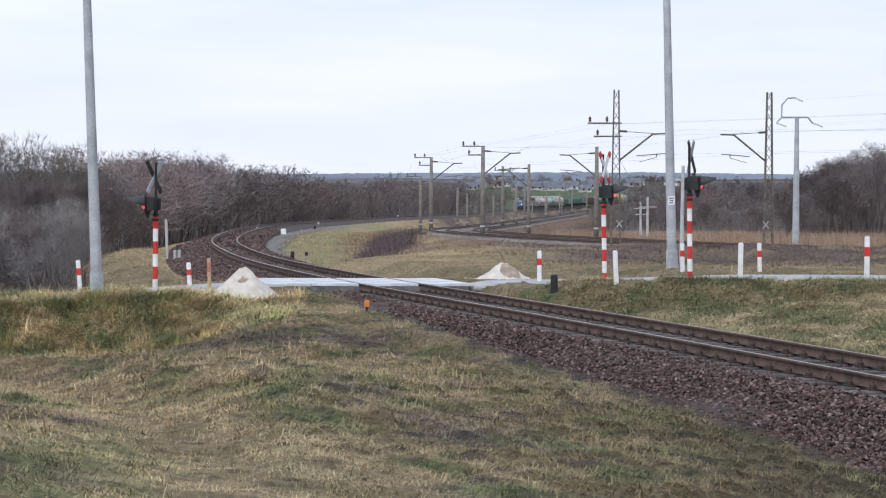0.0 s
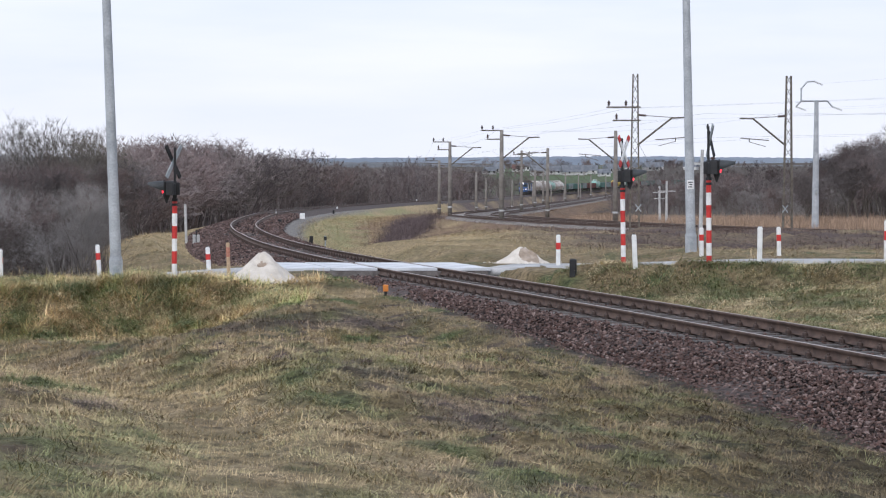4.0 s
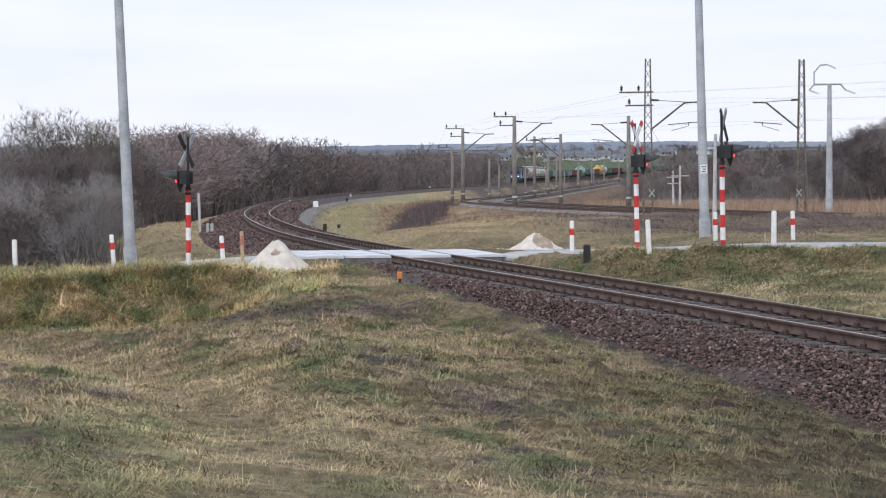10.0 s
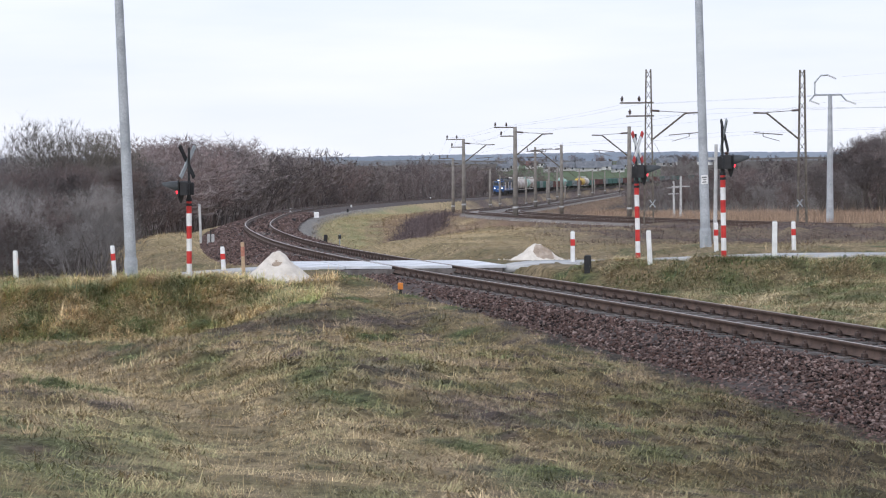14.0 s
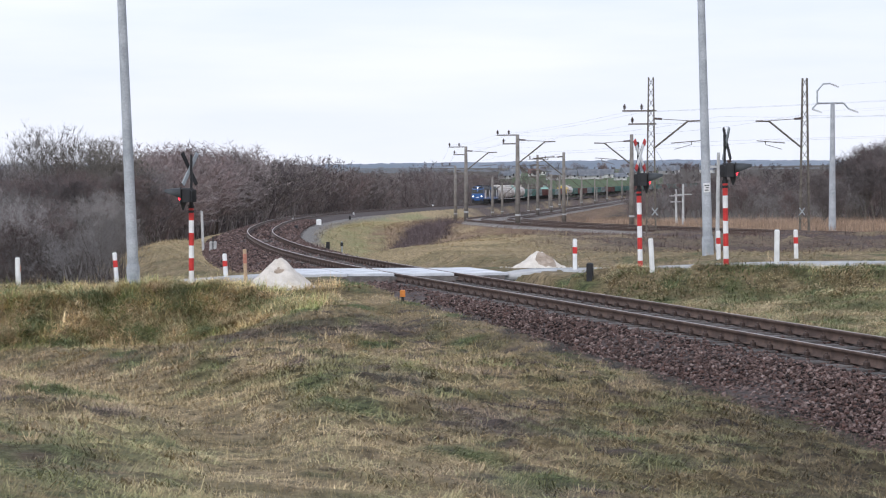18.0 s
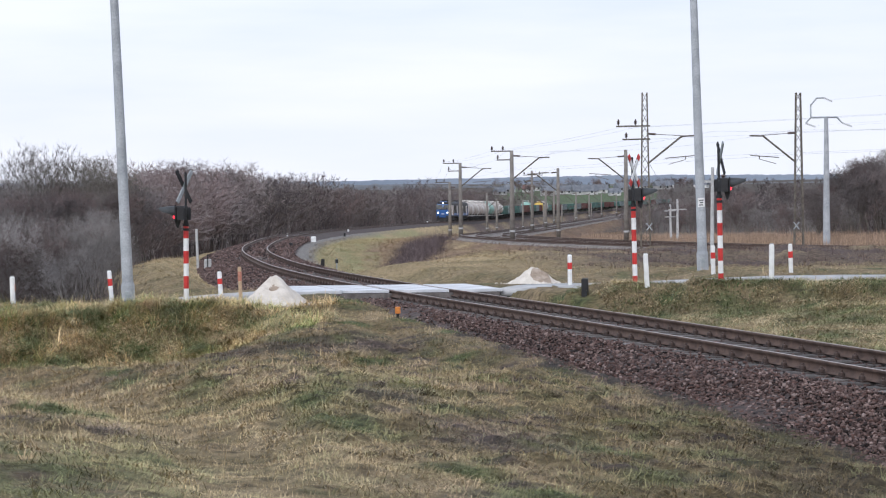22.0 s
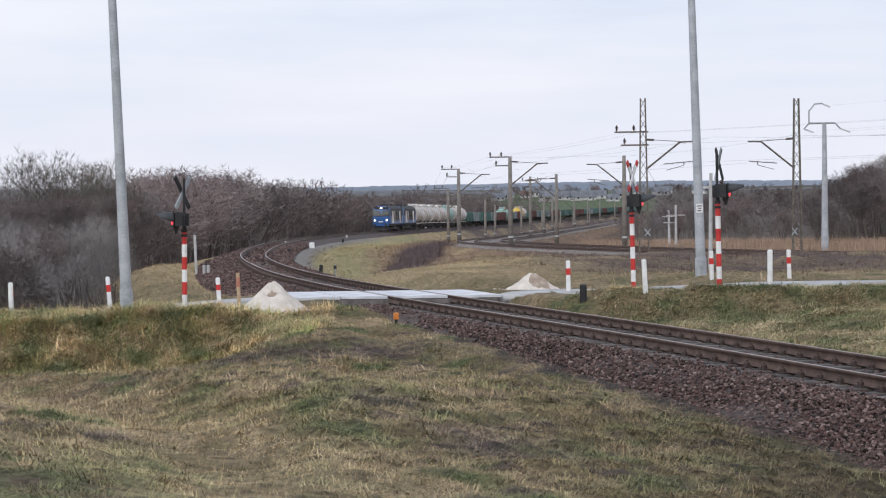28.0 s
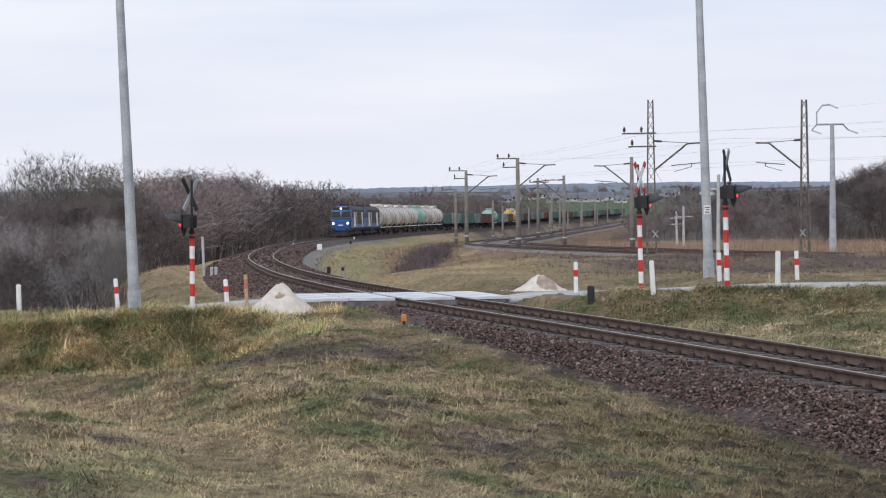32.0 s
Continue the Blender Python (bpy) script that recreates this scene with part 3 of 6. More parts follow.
def build_ground():
    fine = np.radians(np.arange(-15.5, 15.51, 0.11))
    coarse = np.radians(np.arange(20, 341, 4.0))
    ang = np.r_[fine, coarse]
    rad = [0.0]
    r = 0.3
    while r < 4990:
        rad.append(r)
        r *= 1.08 if r < 7 else 1.009 if r < 50 else 1.014 if r < 200 else 1.02 if r < 420 else 1.035
    rad.append(4990.0)
    rad = np.array(rad[1:])
    A, R = np.meshgrid(ang, rad)
    X, Y = (R * np.sin(A)).ravel(), (R * np.cos(A)).ravel()
    h, dm, de, dr = ground(X, Y)
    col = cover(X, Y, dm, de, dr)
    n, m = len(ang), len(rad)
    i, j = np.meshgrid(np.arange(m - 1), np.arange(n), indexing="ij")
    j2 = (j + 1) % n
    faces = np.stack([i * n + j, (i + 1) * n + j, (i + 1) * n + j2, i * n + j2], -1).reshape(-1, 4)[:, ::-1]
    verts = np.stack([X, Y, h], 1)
    col = col * (0.6 + 0.4 * soft_step(Y, 30, 110))[:, None]  # shade between the near blades, painted into the thatch and soil colour
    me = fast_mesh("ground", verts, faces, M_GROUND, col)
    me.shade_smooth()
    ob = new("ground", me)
    tagged(ob, "rough winter grassland with dry straw and green patches", "ground", kind="structure")
    g = Geo()
    g.add(verts[:n], [tuple(range(n))[::-1]])
    mid = new("ground_under_camera", g.mesh("ground_under_camera", M_TRODDEN))
    tagged(mid, "trodden dry grass", "ground", kind="structure")


build_ground()


# ---- railway lines ----
M_PALEBED = mat("pale_ballast_bed", (0.16, 0.14, 0.125), (0.3, 0.27, 0.25), 1.5, 0.95, bump=0.8, fine=20.0, spread=0.4)

RAIL_PROFILE = [(-0.075, 0), (0.075, 0), (0.075, 0.012), (0.012, 0.035), (0.012, 0.125), (0.036, 0.138), (0.036, 0.172), (0.03, 0.18),
                (-0.03, 0.18), (-0.036, 0.172), (-0.036, 0.138), (-0.012, 0.125), (-0.012, 0.035), (-0.075, 0.012)]


def swept(p, profile, closed=True):
    """A cross-section (right, up) carried along a line."""
    _, r = normals(p)
    pr = np.array(profile)
    P = p[:, None, :] + np.concatenate([r[:, None, :] * pr[None, :, :1], np.broadcast_to(pr[None, :, 1:], (len(p), len(pr), 1))], -1)
    n, m = len(pr), len(p)
    i, j = np.meshgrid(np.arange(m - 1), np.arange(n if closed else n - 1), indexing="ij")
    f = np.stack([i * n + j, i * n + (j + 1) % n, (i + 1) * n + (j + 1) % n, (i + 1) * n + j], -1).reshape(-1, 4)
    return P.reshape(-1, 3), f


def build_track(name, p, gauge, label, bed, cant=0.0, wide=1.0):
    root = thing(name, pose(0, 0, 0), label, "railway track", kind="structure")
    q = p.copy()
    q[:, 2] -= 0.18
    for side in (-1, 1):
        rail_line = offset(q, side * (gauge / 2 + 0.036))
        if side < 0 and cant:
            rail_line[:, 2] += cant * soft_step(p[:, 1], 56, 95) * soft_step(-p[:, 1], -420, -340)
        v, f = swept(rail_line, RAIL_PROFILE)
        me = fast_mesh("rail", v, f, M_RAIL)
        me.materials.append(M_RAILTOP)
        idx = np.zeros(len(f), np.int32)
        k = len(RAIL_PROFILE)
        idx[np.isin(np.arange(len(f)) % k, (7,))] = 1
        me.polygons.foreach_set("material_index", idx)
        part("rail", me, M_RAIL, root)
    prof = [(-3.45, -0.7), (-3.0, -0.57), (-1.95, -0.27), (-1.4, -0.225), (0, -0.25), (1.4, -0.225), (1.95, -0.27), (2.7, -0.6), (3.2, -0.75)]
    v, f = swept(p[::2], [(x * wide, z) for x, z in prof], closed=False)
    v[:, 2] += 0.035 * wave(v[:, 0], v[:, 1], 0.9, 31)
    me = fast_mesh("ballast_bed", v, f[:, ::-1], bed)
    part("ballast_bed", me, bed, root)
    return root


def at_distance(p, s):
    """Place, heading and pitch at a distance along a line whose samples lie a metre apart."""
    i = np.clip(int(s), 0, len(p) - 2)
    u = s - i
    a = p[i] * (1 - u) + p[i + 1] * u
    t = p[min(i + 2, len(p) - 1)] - p[max(i - 1, 0)]
    return Vector(a), math.atan2(t[1], t[0]), math.atan2(t[2], math.hypot(t[0], t[1]))


def s_of_y(p, y):
    return float(np.argmin(np.abs(p[:, 1] - y)))


main_track = build_track("main_track", MAIN, 1.52, "single broad-gauge track with rusty rails on dark ballast", M_BALLAST, 0.1)
east_track = build_track("east_track", EAST_A, 1.435, "rusty track of the electrified line on pale ballast", M_PALEBED, wide=0.45)
far_track = build_track("far_track", EAST_B, 1.435, "rusty second track of the electrified line", M_PALEBED, wide=0.45)

SLEEPER = Geo().box(0, 0, -0.16, 0.24, 2.7, 0.16, c=0.02).mesh("sleeper", M_SLEEPER)
PLATE = Geo().box(0, 0, 0, 0.2, 0.36, 0.022).box(0, 0.115, 0.02, 0.1, 0.07, 0.075, c=0.015).box(0, -0.115, 0.02, 0.1, 0.07, 0.075, c=0.015)
PLATE.tube((0, 0.115, 0.09), (0, 0.115, 0.125), 0.022, n=6).tube((0, -0.115, 0.09), (0, -0.115, 0.125), 0.022, n=6)
PLATE = PLATE.mesh("fastening", M_IRON)


def lay_sleepers(root, p, y0, y1, gauge, plates):
    rng = random.Random(3)
    s, end = s_of_y(p, y0), s_of_y(p, y1)
    while s < end:
        a, yaw, tilt = at_distance(p, s)
        m = Matrix.Translation(a + Vector((0, 0, -0.2 + rng.uniform(-0.008, 0.008)))) @ Euler((0, -tilt, yaw + rng.uniform(-0.02, 0.02))).to_matrix().to_4x4()
        part("sleeper", SLEEPER, M_SLEEPER, root, at=m)
        if plates:
            for side in (-1, 1):
                part("fastening", PLATE, M_IRON, root, at=m @ pose(0, side * (gauge / 2 + 0.036), 0))
        s += 0.6


lay_sleepers(main_track, MAIN, 20, 50.8, 1.52, True)
lay_sleepers(main_track, MAIN, 56.2, 110, 1.52, True)


# ---- road and crossing deck ----
def build_road():
    dm = near_line(ROAD[:, 0], ROAD[:, 1], MAIN)[0]
    for name, keep, w in (("road_west", dm < -2.9, 0.85), ("road_east", dm > 2.2, 1.2)):
        v, f = swept(ROAD[keep], [(-w, -0.2), (w, -0.2), (w, 0.005), (0, 0.03), (-w, 0.005)])
        v[:, 2] -= 0.02 * (1 - soft_step(np.abs(near_line(v[:, 0], v[:, 1], MAIN)[0]), 3.0, 4.6))
        v[:, :2] += 0.08 * np.stack([wave(v[:, 0], v[:, 1], 1.5, 41), wave(v[:, 0], v[:, 1], 1.5, 42)], 1)
        ob = new(name, fast_mesh(name, v, f, M_ROAD))
        tagged(ob, "narrow pale dusty asphalt lane", "road", kind="structure")


build_road()


def build_deck():
    """Concrete panels beside and between the rails."""
    root = thing("crossing_deck", pose(0, 0, 0), "pale wet concrete panels of the level crossing", "crossing deck", kind="structure")
    lean = math.tan(radians(17.0))  # the deck follows the lane, not the sleepers

    def slanted(geo):
        geo.v = [(x + lean * y, y, z) for x, y, z in geo.v]
        return geo

    shapes = {w: slanted(Geo().box(0, 0, -0.075, 1.24, w, 0.075, c=0.01)).mesh("panel", M_DECK) for w in (1.36, 1.2)}
    beam = slanted(Geo().box(0, 0.6, -0.3, 0.24, 5.2, 0.21, c=0.015)).mesh("bearer", M_SLEEPER)
    s0 = s_of_y(MAIN, 51.9)
    for k in range(3):
        a, yaw, tilt = at_distance(MAIN, s0 + 0.62 + k * 1.26)
        base = Matrix.Translation(a + Vector((0, 0, 0.004))) @ Euler((0, -tilt, yaw)).to_matrix().to_4x4()
        part("panel", shapes[1.36], M_DECK, root, at=base)
        part("bearer", beam, M_SLEEPER, root, at=base @ pose(-0.5, 0, 0))
        part("bearer", beam, M_SLEEPER, root, at=base @ pose(0.4, 0, 0))
        for y, w in ((1.47, 1.2), (-1.47, 1.2), (2.7, 1.2)):
            part("panel", shapes[w], M_DECK, root, at=base @ pose(lean * y, y, 0.004 * (k % 2), 0.25 * y))


build_deck()


def hg(x, y):
    """Height of the ground at one place."""
    return float(ground([x], [y])[0][0])


# ---- level crossing: signals, posts, lamp poles, sand ----
def make_signal(x, y, yaw, label, lean=0.0, cross=40):
    """Warning-light post with a red and white banded pole, twin hooded lamps and a diagonal cross; faces +x."""
    t = thing("crossing_signal", pose(x, y, hg(x, y) - 0.03, 0, lean, yaw), label, "crossing signal", "level crossing signals")
    part("footing", Geo().box(0, 0, -0.3, 0.36, 0.36, 0.3, c=0.02), M_CONCRETE, t)
    z = 0.04
    for k, h in enumerate((0.16, 0.3, 0.3, 0.3, 0.3, 0.3, 0.34)):
        r = 0.062
        part("white_band" if k % 2 else "red_band", Geo().lathe([(r, z), (r, z + h)], 18), M_WHITE if k % 2 else M_RED, t, smooth=False)
        z += h
    part("clamp", Geo().lathe([(0.075, z - 0.16), (0.075, z - 0.1)], 16).lathe([(0.075, z - 0.05), (0.075, z + 0.02)], 16), M_BLACK, t)
    part("pole_top", Geo().tube((0, 0, z), (0, 0, 3.27), 0.03, n=10), M_BLACK, t)
    part("bracket", Geo().box(0.02, 0, z + 0.1, 0.08, 0.7, 0.07, c=0.015).box(0.0, 0, z + 0.02, 0.1, 0.12, 0.42, c=0.02), M_BLACK, t)
    part("relay_box", Geo().box(-0.06, 0, z + 0.1, 0.12, 0.2, 0.3, c=0.02), M_BLACK, t)
    for side in (-0.26, 0.26):
        head = part("lamp_head", Geo().box(0.13, side, z + 0.1, 0.22, 0.27, 0.33, c=0.03).box(0.02, side, z + 0.14, 0.08, 0.18, 0.24, c=0.02), M_BLACK, t)
        part("backing", Geo().box(0.25, side, z + 0.07, 0.025, 0.31, 0.38, c=0.025), M_BLACK, head)
        n = 14
        rings = []
        for q, (dx, r, sag) in enumerate(((0.255, 0.14, 0.0), (0.42, 0.125, 0.02), (0.56, 0.09, 0.06), (0.63, 0.055, 0.11))):
            ring = []
            for i in range(n + 1):
                w = (0.25, 0.12, 0.02, -0.04)[q]
                a = math.pi * (-w + (1 + 2 * w) * i / n)
                ring.append((dx, side + r * math.cos(a), z + 0.29 + sag * 0.4 + r * math.sin(a)))
            rings.append(ring + [(p[0], side + (p[1] - side) * 0.93, z + 0.29 + (p[2] - z - 0.29) * 0.93) for p in reversed(ring)])
        part("hood", Geo().loft(rings), M_DARKGREY, head)
        part("lens", Geo().lathe([(0.062, 0), (0.05, 0.02), (0.025, 0.032)], 16, pose(0.27, side, z + 0.19, 0, 90, 0)), M_LAMPRED, head, "glowing red lamp lens")
        part("bell_funnel", Geo().lathe([(0.02, -0.03), (0.05, 0.06), (0.085, 0.17)], 10, pose(0.19, side, z - 0.06)), M_BLACK, head)
    for k, ang in enumerate((36, -36)):
        arm = part("cross_arm", Geo().box(0, 0, -0.46, 0.02, 0.1, 0.92, c=0.004), M_WHITE if cross == -27 else (M_GALV, M_BLACK)[k], t, "", at=pose(0, 0, 2.93, 0, 0, cross) @ pose(0.045 + 0.022 * k, 0, 0, ang))
        for e in (-1, 1) if cross == -27 else ():
            part("arm_tip", Geo().box(0.003, 0, e * 0.4 - 0.08, 0.022, 0.122, 0.16, c=0.004), M_RED, arm)
        part("arm_back", Geo().box(-0.016, 0, -0.465, 0.01, 0.104, 0.93), (M_GALV, M_BLACK)[k], arm, ("bare metal back of the arm", "black-backed arm")[k])
    return t


make_signal(-6.0, 45.75, 187, "red and white banded crossing signal on the bank", -0.6, -38)
make_signal(6.75, 45.6, -8.5, "red and white banded crossing signal with black cross beside the lane", -0.8, 17)
make_signal(5.12, 49.6, -6, "red and white banded crossing signal with white and red cross", -1.0, -27)


def make_lamp_pole(x, y, lean, height, r0, label, plate):
    t = thing("lamp_pole", pose(x, y, hg(x, y) - 0.05, 0, lean, 0), label, "pole", "tall grey poles")
    part("shaft", Geo().lathe([(r0 * 0.86, 0.5), (r0 * 0.55, height)], 32), M_POLE, t)
    part("base_sleeve", Geo().lathe([(r0 * 1.02, 0), (r0 * 1.02, 0.56), (r0 * 0.9, 0.64)], 24), M_POLE, t)
    part("flange", Geo().lathe([(r0 * 1.35, -0.1), (r0 * 1.35, 0.03)], 20), M_CONCRETE, t)
    part("hatch", Geo().box(0.0, -r0 * 1.0, 0.14, 0.1, 0.03, 0.3, c=0.01), M_GALV, t)
    if plate:
        sign = part("sign_plate", Geo().box(0, -r0 * 0.86, 1.95, 0.2, 0.012, 0.27, c=0.004), M_WHITE, t, "small white notice with dark lines")
        for k in range(3):
            part("text_line", Geo().box((-0.01, 0.01, 0)[k], -r0 * 0.86 - 0.008, 2.0 + 0.07 * k, (0.12, 0.09, 0.14)[k], 0.004, 0.03), M_DARKGREY, sign)
    return t


make_lamp_pole(-7.33, 45.5, -1.76, 9.5, 0.155, "tall tapered grey pole leaning on the grass bank", False)
make_lamp_pole(7.9, 57.0, -1.55, 10.5, 0.17, "tall tapered grey pole with a small white notice", True)


def make_marker_post(x, y, h, style, lean=(0, 0), label=""):
    t = thing("marker_post", pose(x, y, hg(x, y) - 0.04, lean[1], lean[0], random.uniform(-8, 8)), label, "marker post", "roadside marker posts")
    if style == "wood":
        part("stake", Geo().box(0, 0, 0, 0.085, 0.085, h, c=0.012), M_WOOD, t)
        part("painted_top", Geo().box(0, 0, h * 0.62, 0.09, 0.09, h * 0.26, c=0.008), M_FADED, t, "faded red paint")
        return t
    part("shaft", Geo().box(0, 0, 0, 0.115, 0.1, h, c=0.022), M_WHITE, t)
    part("cap", Geo().box(0, 0, h, 0.09, 0.08, 0.018, c=0.008), M_CONCRETE, t)
    if style == "red":
        part("red_band", Geo().box(0, 0, h * 0.56, 0.122, 0.107, h * 0.22, c=0.018), M_RED, t, "red reflective band")
    if style == "side":
        part("red_reflector", Geo().box(0.062, 0, h * 0.6, 0.012, 0.06, 0.15), M_FADED, t, "faded red reflector")
    return t


W_RED, W_PLAIN = "white concrete marker post with a red band in rough grass", "plain white concrete marker post beside the lane"
for x, y, h, style, lean, label in ((-8.9, 52.4, 0.92, "red", (-4, 0), W_RED), (-10.36, 46.8, 0.85, "side", (-1, 0), "white marker post with a faded reflector on the bank"),
                                    (-5.85, 51.8, 0.76, "red", (-3, 0), W_RED), (-5.0, 48.7, 0.95, "wood", (-1.5, 0), "raw wooden stake with faded red top"),
                                    (3.58, 51.8, 0.88, "red", (0, 0), W_RED), (5.07, 46.3, 0.84, "plain", (-2.8, 0), W_PLAIN), (7.9, 45.3, 0.9, "plain", (0.5, 0), W_PLAIN),
                                    (9.97, 54.0, 0.88, "red", (-1.5, 0), W_RED), (7.78, 54.0, 0.84, "red", (-1, 0), W_RED), (10.72, 44.5, 1.05, "red", (0, 0), W_RED)):
    make_marker_post(x, y, h, style, lean, label)


def make_sand(x, y, rx, ry, h, seed, label, dent):
    """A tipped heap with a slumped skirt and a hollow."""
    z0 = hg(x, y) - 0.07
    t = thing("sand_pile", pose(x, y, z0), label, "sand pile", "piles of sand")
    n, m = 72, 44
    vs, fs = [], []
    for j in range(m + 1):
        u = j / m
        for i in range(n):
            a = 2 * math.pi * i / n
            k = 1 + 0.13 * noise.noise((math.cos(a) * 1.4 + seed, math.sin(a) * 1.4, 0)) + 0.05 * noise.noise((math.cos(a) * 4, math.sin(a) * 4 + seed, 1))
            px, py = rx * u * k * math.cos(a), ry * u * k * math.sin(a)
            hz = (h + 0.1) * (1 - u) ** 1.05 * (1 - 0.08 * (u < 0.08)) + 0.08 * noise.noise((px * 3, py * 3, seed)) * min(1, 4 * u) + 0.035 * noise.noise((px * 9, py * 9, seed))
            hz -= dent[2] * math.exp(-((px - dent[0]) ** 2 + (py - dent[1]) ** 2) / 0.018)
            vs.append((px, py, hz))
    for j in range(m):
        fs += [(j * n + i, j * n + (i + 1) % n, (j + 1) * n + (i + 1) % n, (j + 1) * n + i) for i in range(n)]
    g = Geo().add(vs, [f[::-1] for f in fs])
    me = g.mesh("mound", M_SAND, True)
    me.materials.append(M_SANDDARK)
    # darker sand round the dent: painted hollow shade on the cone, damp on the low heap
    for p in me.polygons:
        c = p.center
        if (c.x - dent[0]) ** 2 + (c.y - dent[1]) ** 2 < dent[3] ** 2 * (1 + 0.15 * noise.noise((c.x * 9, c.y * 9, 2))):
            p.material_index = 1
    part("mound", me, M_SAND, t)
    rng = random.Random(seed)
    crumbs = Geo()
    for _ in range(70):
        a, u = rng.uniform(0, 6.28), rng.uniform(0.85, 1.2)
        s = rng.uniform(0.015, 0.045)
        px, py = rx * u * math.cos(a), ry * u * math.sin(a)
        crumbs.box(px, py, hg(x + px, y + py) - z0 - 0.01, s, s * 0.8, s, c=s * 0.2)
    part("crumbs", crumbs, M_SAND, t)["kind"] = "stuff"


make_sand(-4.05, 47.5, 1.02, 1.4, 0.78, 3, "cone of pale sand with a dark hollow beside the rails", (0.02, -0.42, 0.27, 0.13))
make_sand(2.82, 56.0, 1.0, 0.95, 0.58, 8, "low heap of pale sand with a damp patch", (0.18, -0.35, 0.03, 0.3))


def make_stub(x, y, w, h, material, label, name="short_post"):
    t = thing(name, pose(x, y, hg(x, y) - 0.03, random.uniform(-3, 3), random.uniform(-3, 3), random.uniform(-30, 30)), label, "post")
    part("stub", Geo().box(0, 0, 0, w, w, h, c=w * 0.12), material, t)
    return t


make_stub(3.64, 47.3, 0.16, 0.46, M_BLACK, "short dark wooden post in the grass")
for x, y, w, h in ((-12.0, 157.5, 0.26, 0.6), (-6.0, 100.2, 0.17, 0.45), (-14.6, 216, 0.26, 0.5), (-12.6, 262, 0.25, 0.45)):
    x, y, _ = nearer(x, y, 0)
    make_stub(x, y, w, h, M_BLACK, "short black post beside the curve")
for x, y, w, h in ((-13.0, 202, 0.5, 0.6), (-18.0, 230.5, 0.16, 0.75), (-13.2, 286, 0.2, 0.7), (-2.0, 420, 0.25, 0.9), (6.0, 487, 0.25, 0.9)):
    x, y, _ = nearer(x, y, 0)
    make_stub(x, y, w, h, M_WHITE, "small white trackside post", "trackside_post")
mk = thing("track_marker", pose(-0.92, 44.0, hg(-0.92, 44.0) - 0.02), "short dark stake with an orange cap beside ballast", "marker")
part("stake", Geo().box(0, 0, 0, 0.06, 0.06, 0.2, c=0.01), M_BLACK, mk)
part("cap", Geo().box(0, 0, 0.14, 0.125, 0.12, 0.15, c=0.015), M_ORANGE, mk, "orange painted cap")
tp = thing("thin_post", pose(-12.6, 101.0, hg(-12.6, 101.0) - 0.05, 0, -1.5, 0), "tall thin pale concrete post on the grass slope", "post")
part("shaft", Geo().box(0, 0, 0, 0.13, 0.13, 2.15, c=0.02), M_CONCRETE, tp)
mb = thing("cable_cabinet", pose(-11.6, 97.0, hg(-11.6, 97.0) - 0.05), "small pale twin cable cabinet on posts", "cabinet")
for x in (-0.1, 0.1):
    part("box", Geo().box(x, 0, 0, 0.15, 0.2, 0.6, c=0.02), M_CONCRETE, mb)
part("pipe", Geo().tube((0, 0, 0), (0, 0, 0.85), 0.035, n=8), M_BLACK, mb)
pin = thing("trackside_pin", pose(-5.4, 103.0, hg(-5.4, 103.0) - 0.05), "thin trackside post with a dark head", "post")
part("rod", Geo().tube((0, 0, 0), (0, 0, 0.75), 0.04, n=6), M_GALV, pin)
part("head", Geo().box(0, 0, 0.5, 0.16, 0.1, 0.2, c=0.02), M_BLACK, pin)


# ---- electrified line: masts and wires ----
def lattice_geo(h, w0, w1, d=0.22):
    legs, braces = [], []
    for sx in (-1, 1):
        legs.append(Geo().loft([[(sx * w0 / 2 - 0.05, -d / 2, 0), (sx * w0 / 2 + 0.05, -d / 2, 0), (sx * w0 / 2 + 0.05, d / 2, 0), (sx * w0 / 2 - 0.05, d / 2, 0)],
                                [(sx * w1 / 2 - 0.045, -d / 3, h), (sx * w1 / 2 + 0.045, -d / 3, h), (sx * w1 / 2 + 0.045, d / 3, h), (sx * w1 / 2 - 0.045, d / 3, h)]]))
    n = 16
    for k in range(n):
        z0, z1 = h * k / n, h * (k + 1) / n
        a, b = w0 + (w1 - w0) * k / n, w0 + (w1 - w0) * (k + 1) / n
        s = 1 if k % 2 else -1
        braces.append(Geo().tube((s * a / 2, -d / 2.6, z0), (-s * b / 2, -d / 2.6, z1), 0.022, n=4))
        braces.append(Geo().tube((-s * a / 2, d / 2.6, z0), (s * b / 2, d / 2.6, z1), 0.022, n=4))
    return legs, braces


def insulator(parent, p, h=0.3):
    part("insulator", Geo().lathe([(0.05, 0), (0.11, 0.03), (0.05, 0.07), (0.12, 0.1), (0.05, 0.14), (0.12, 0.18), (0.06, 0.24), (0.03, h)], 10, pose(*p)), M_CERAMIC, parent)


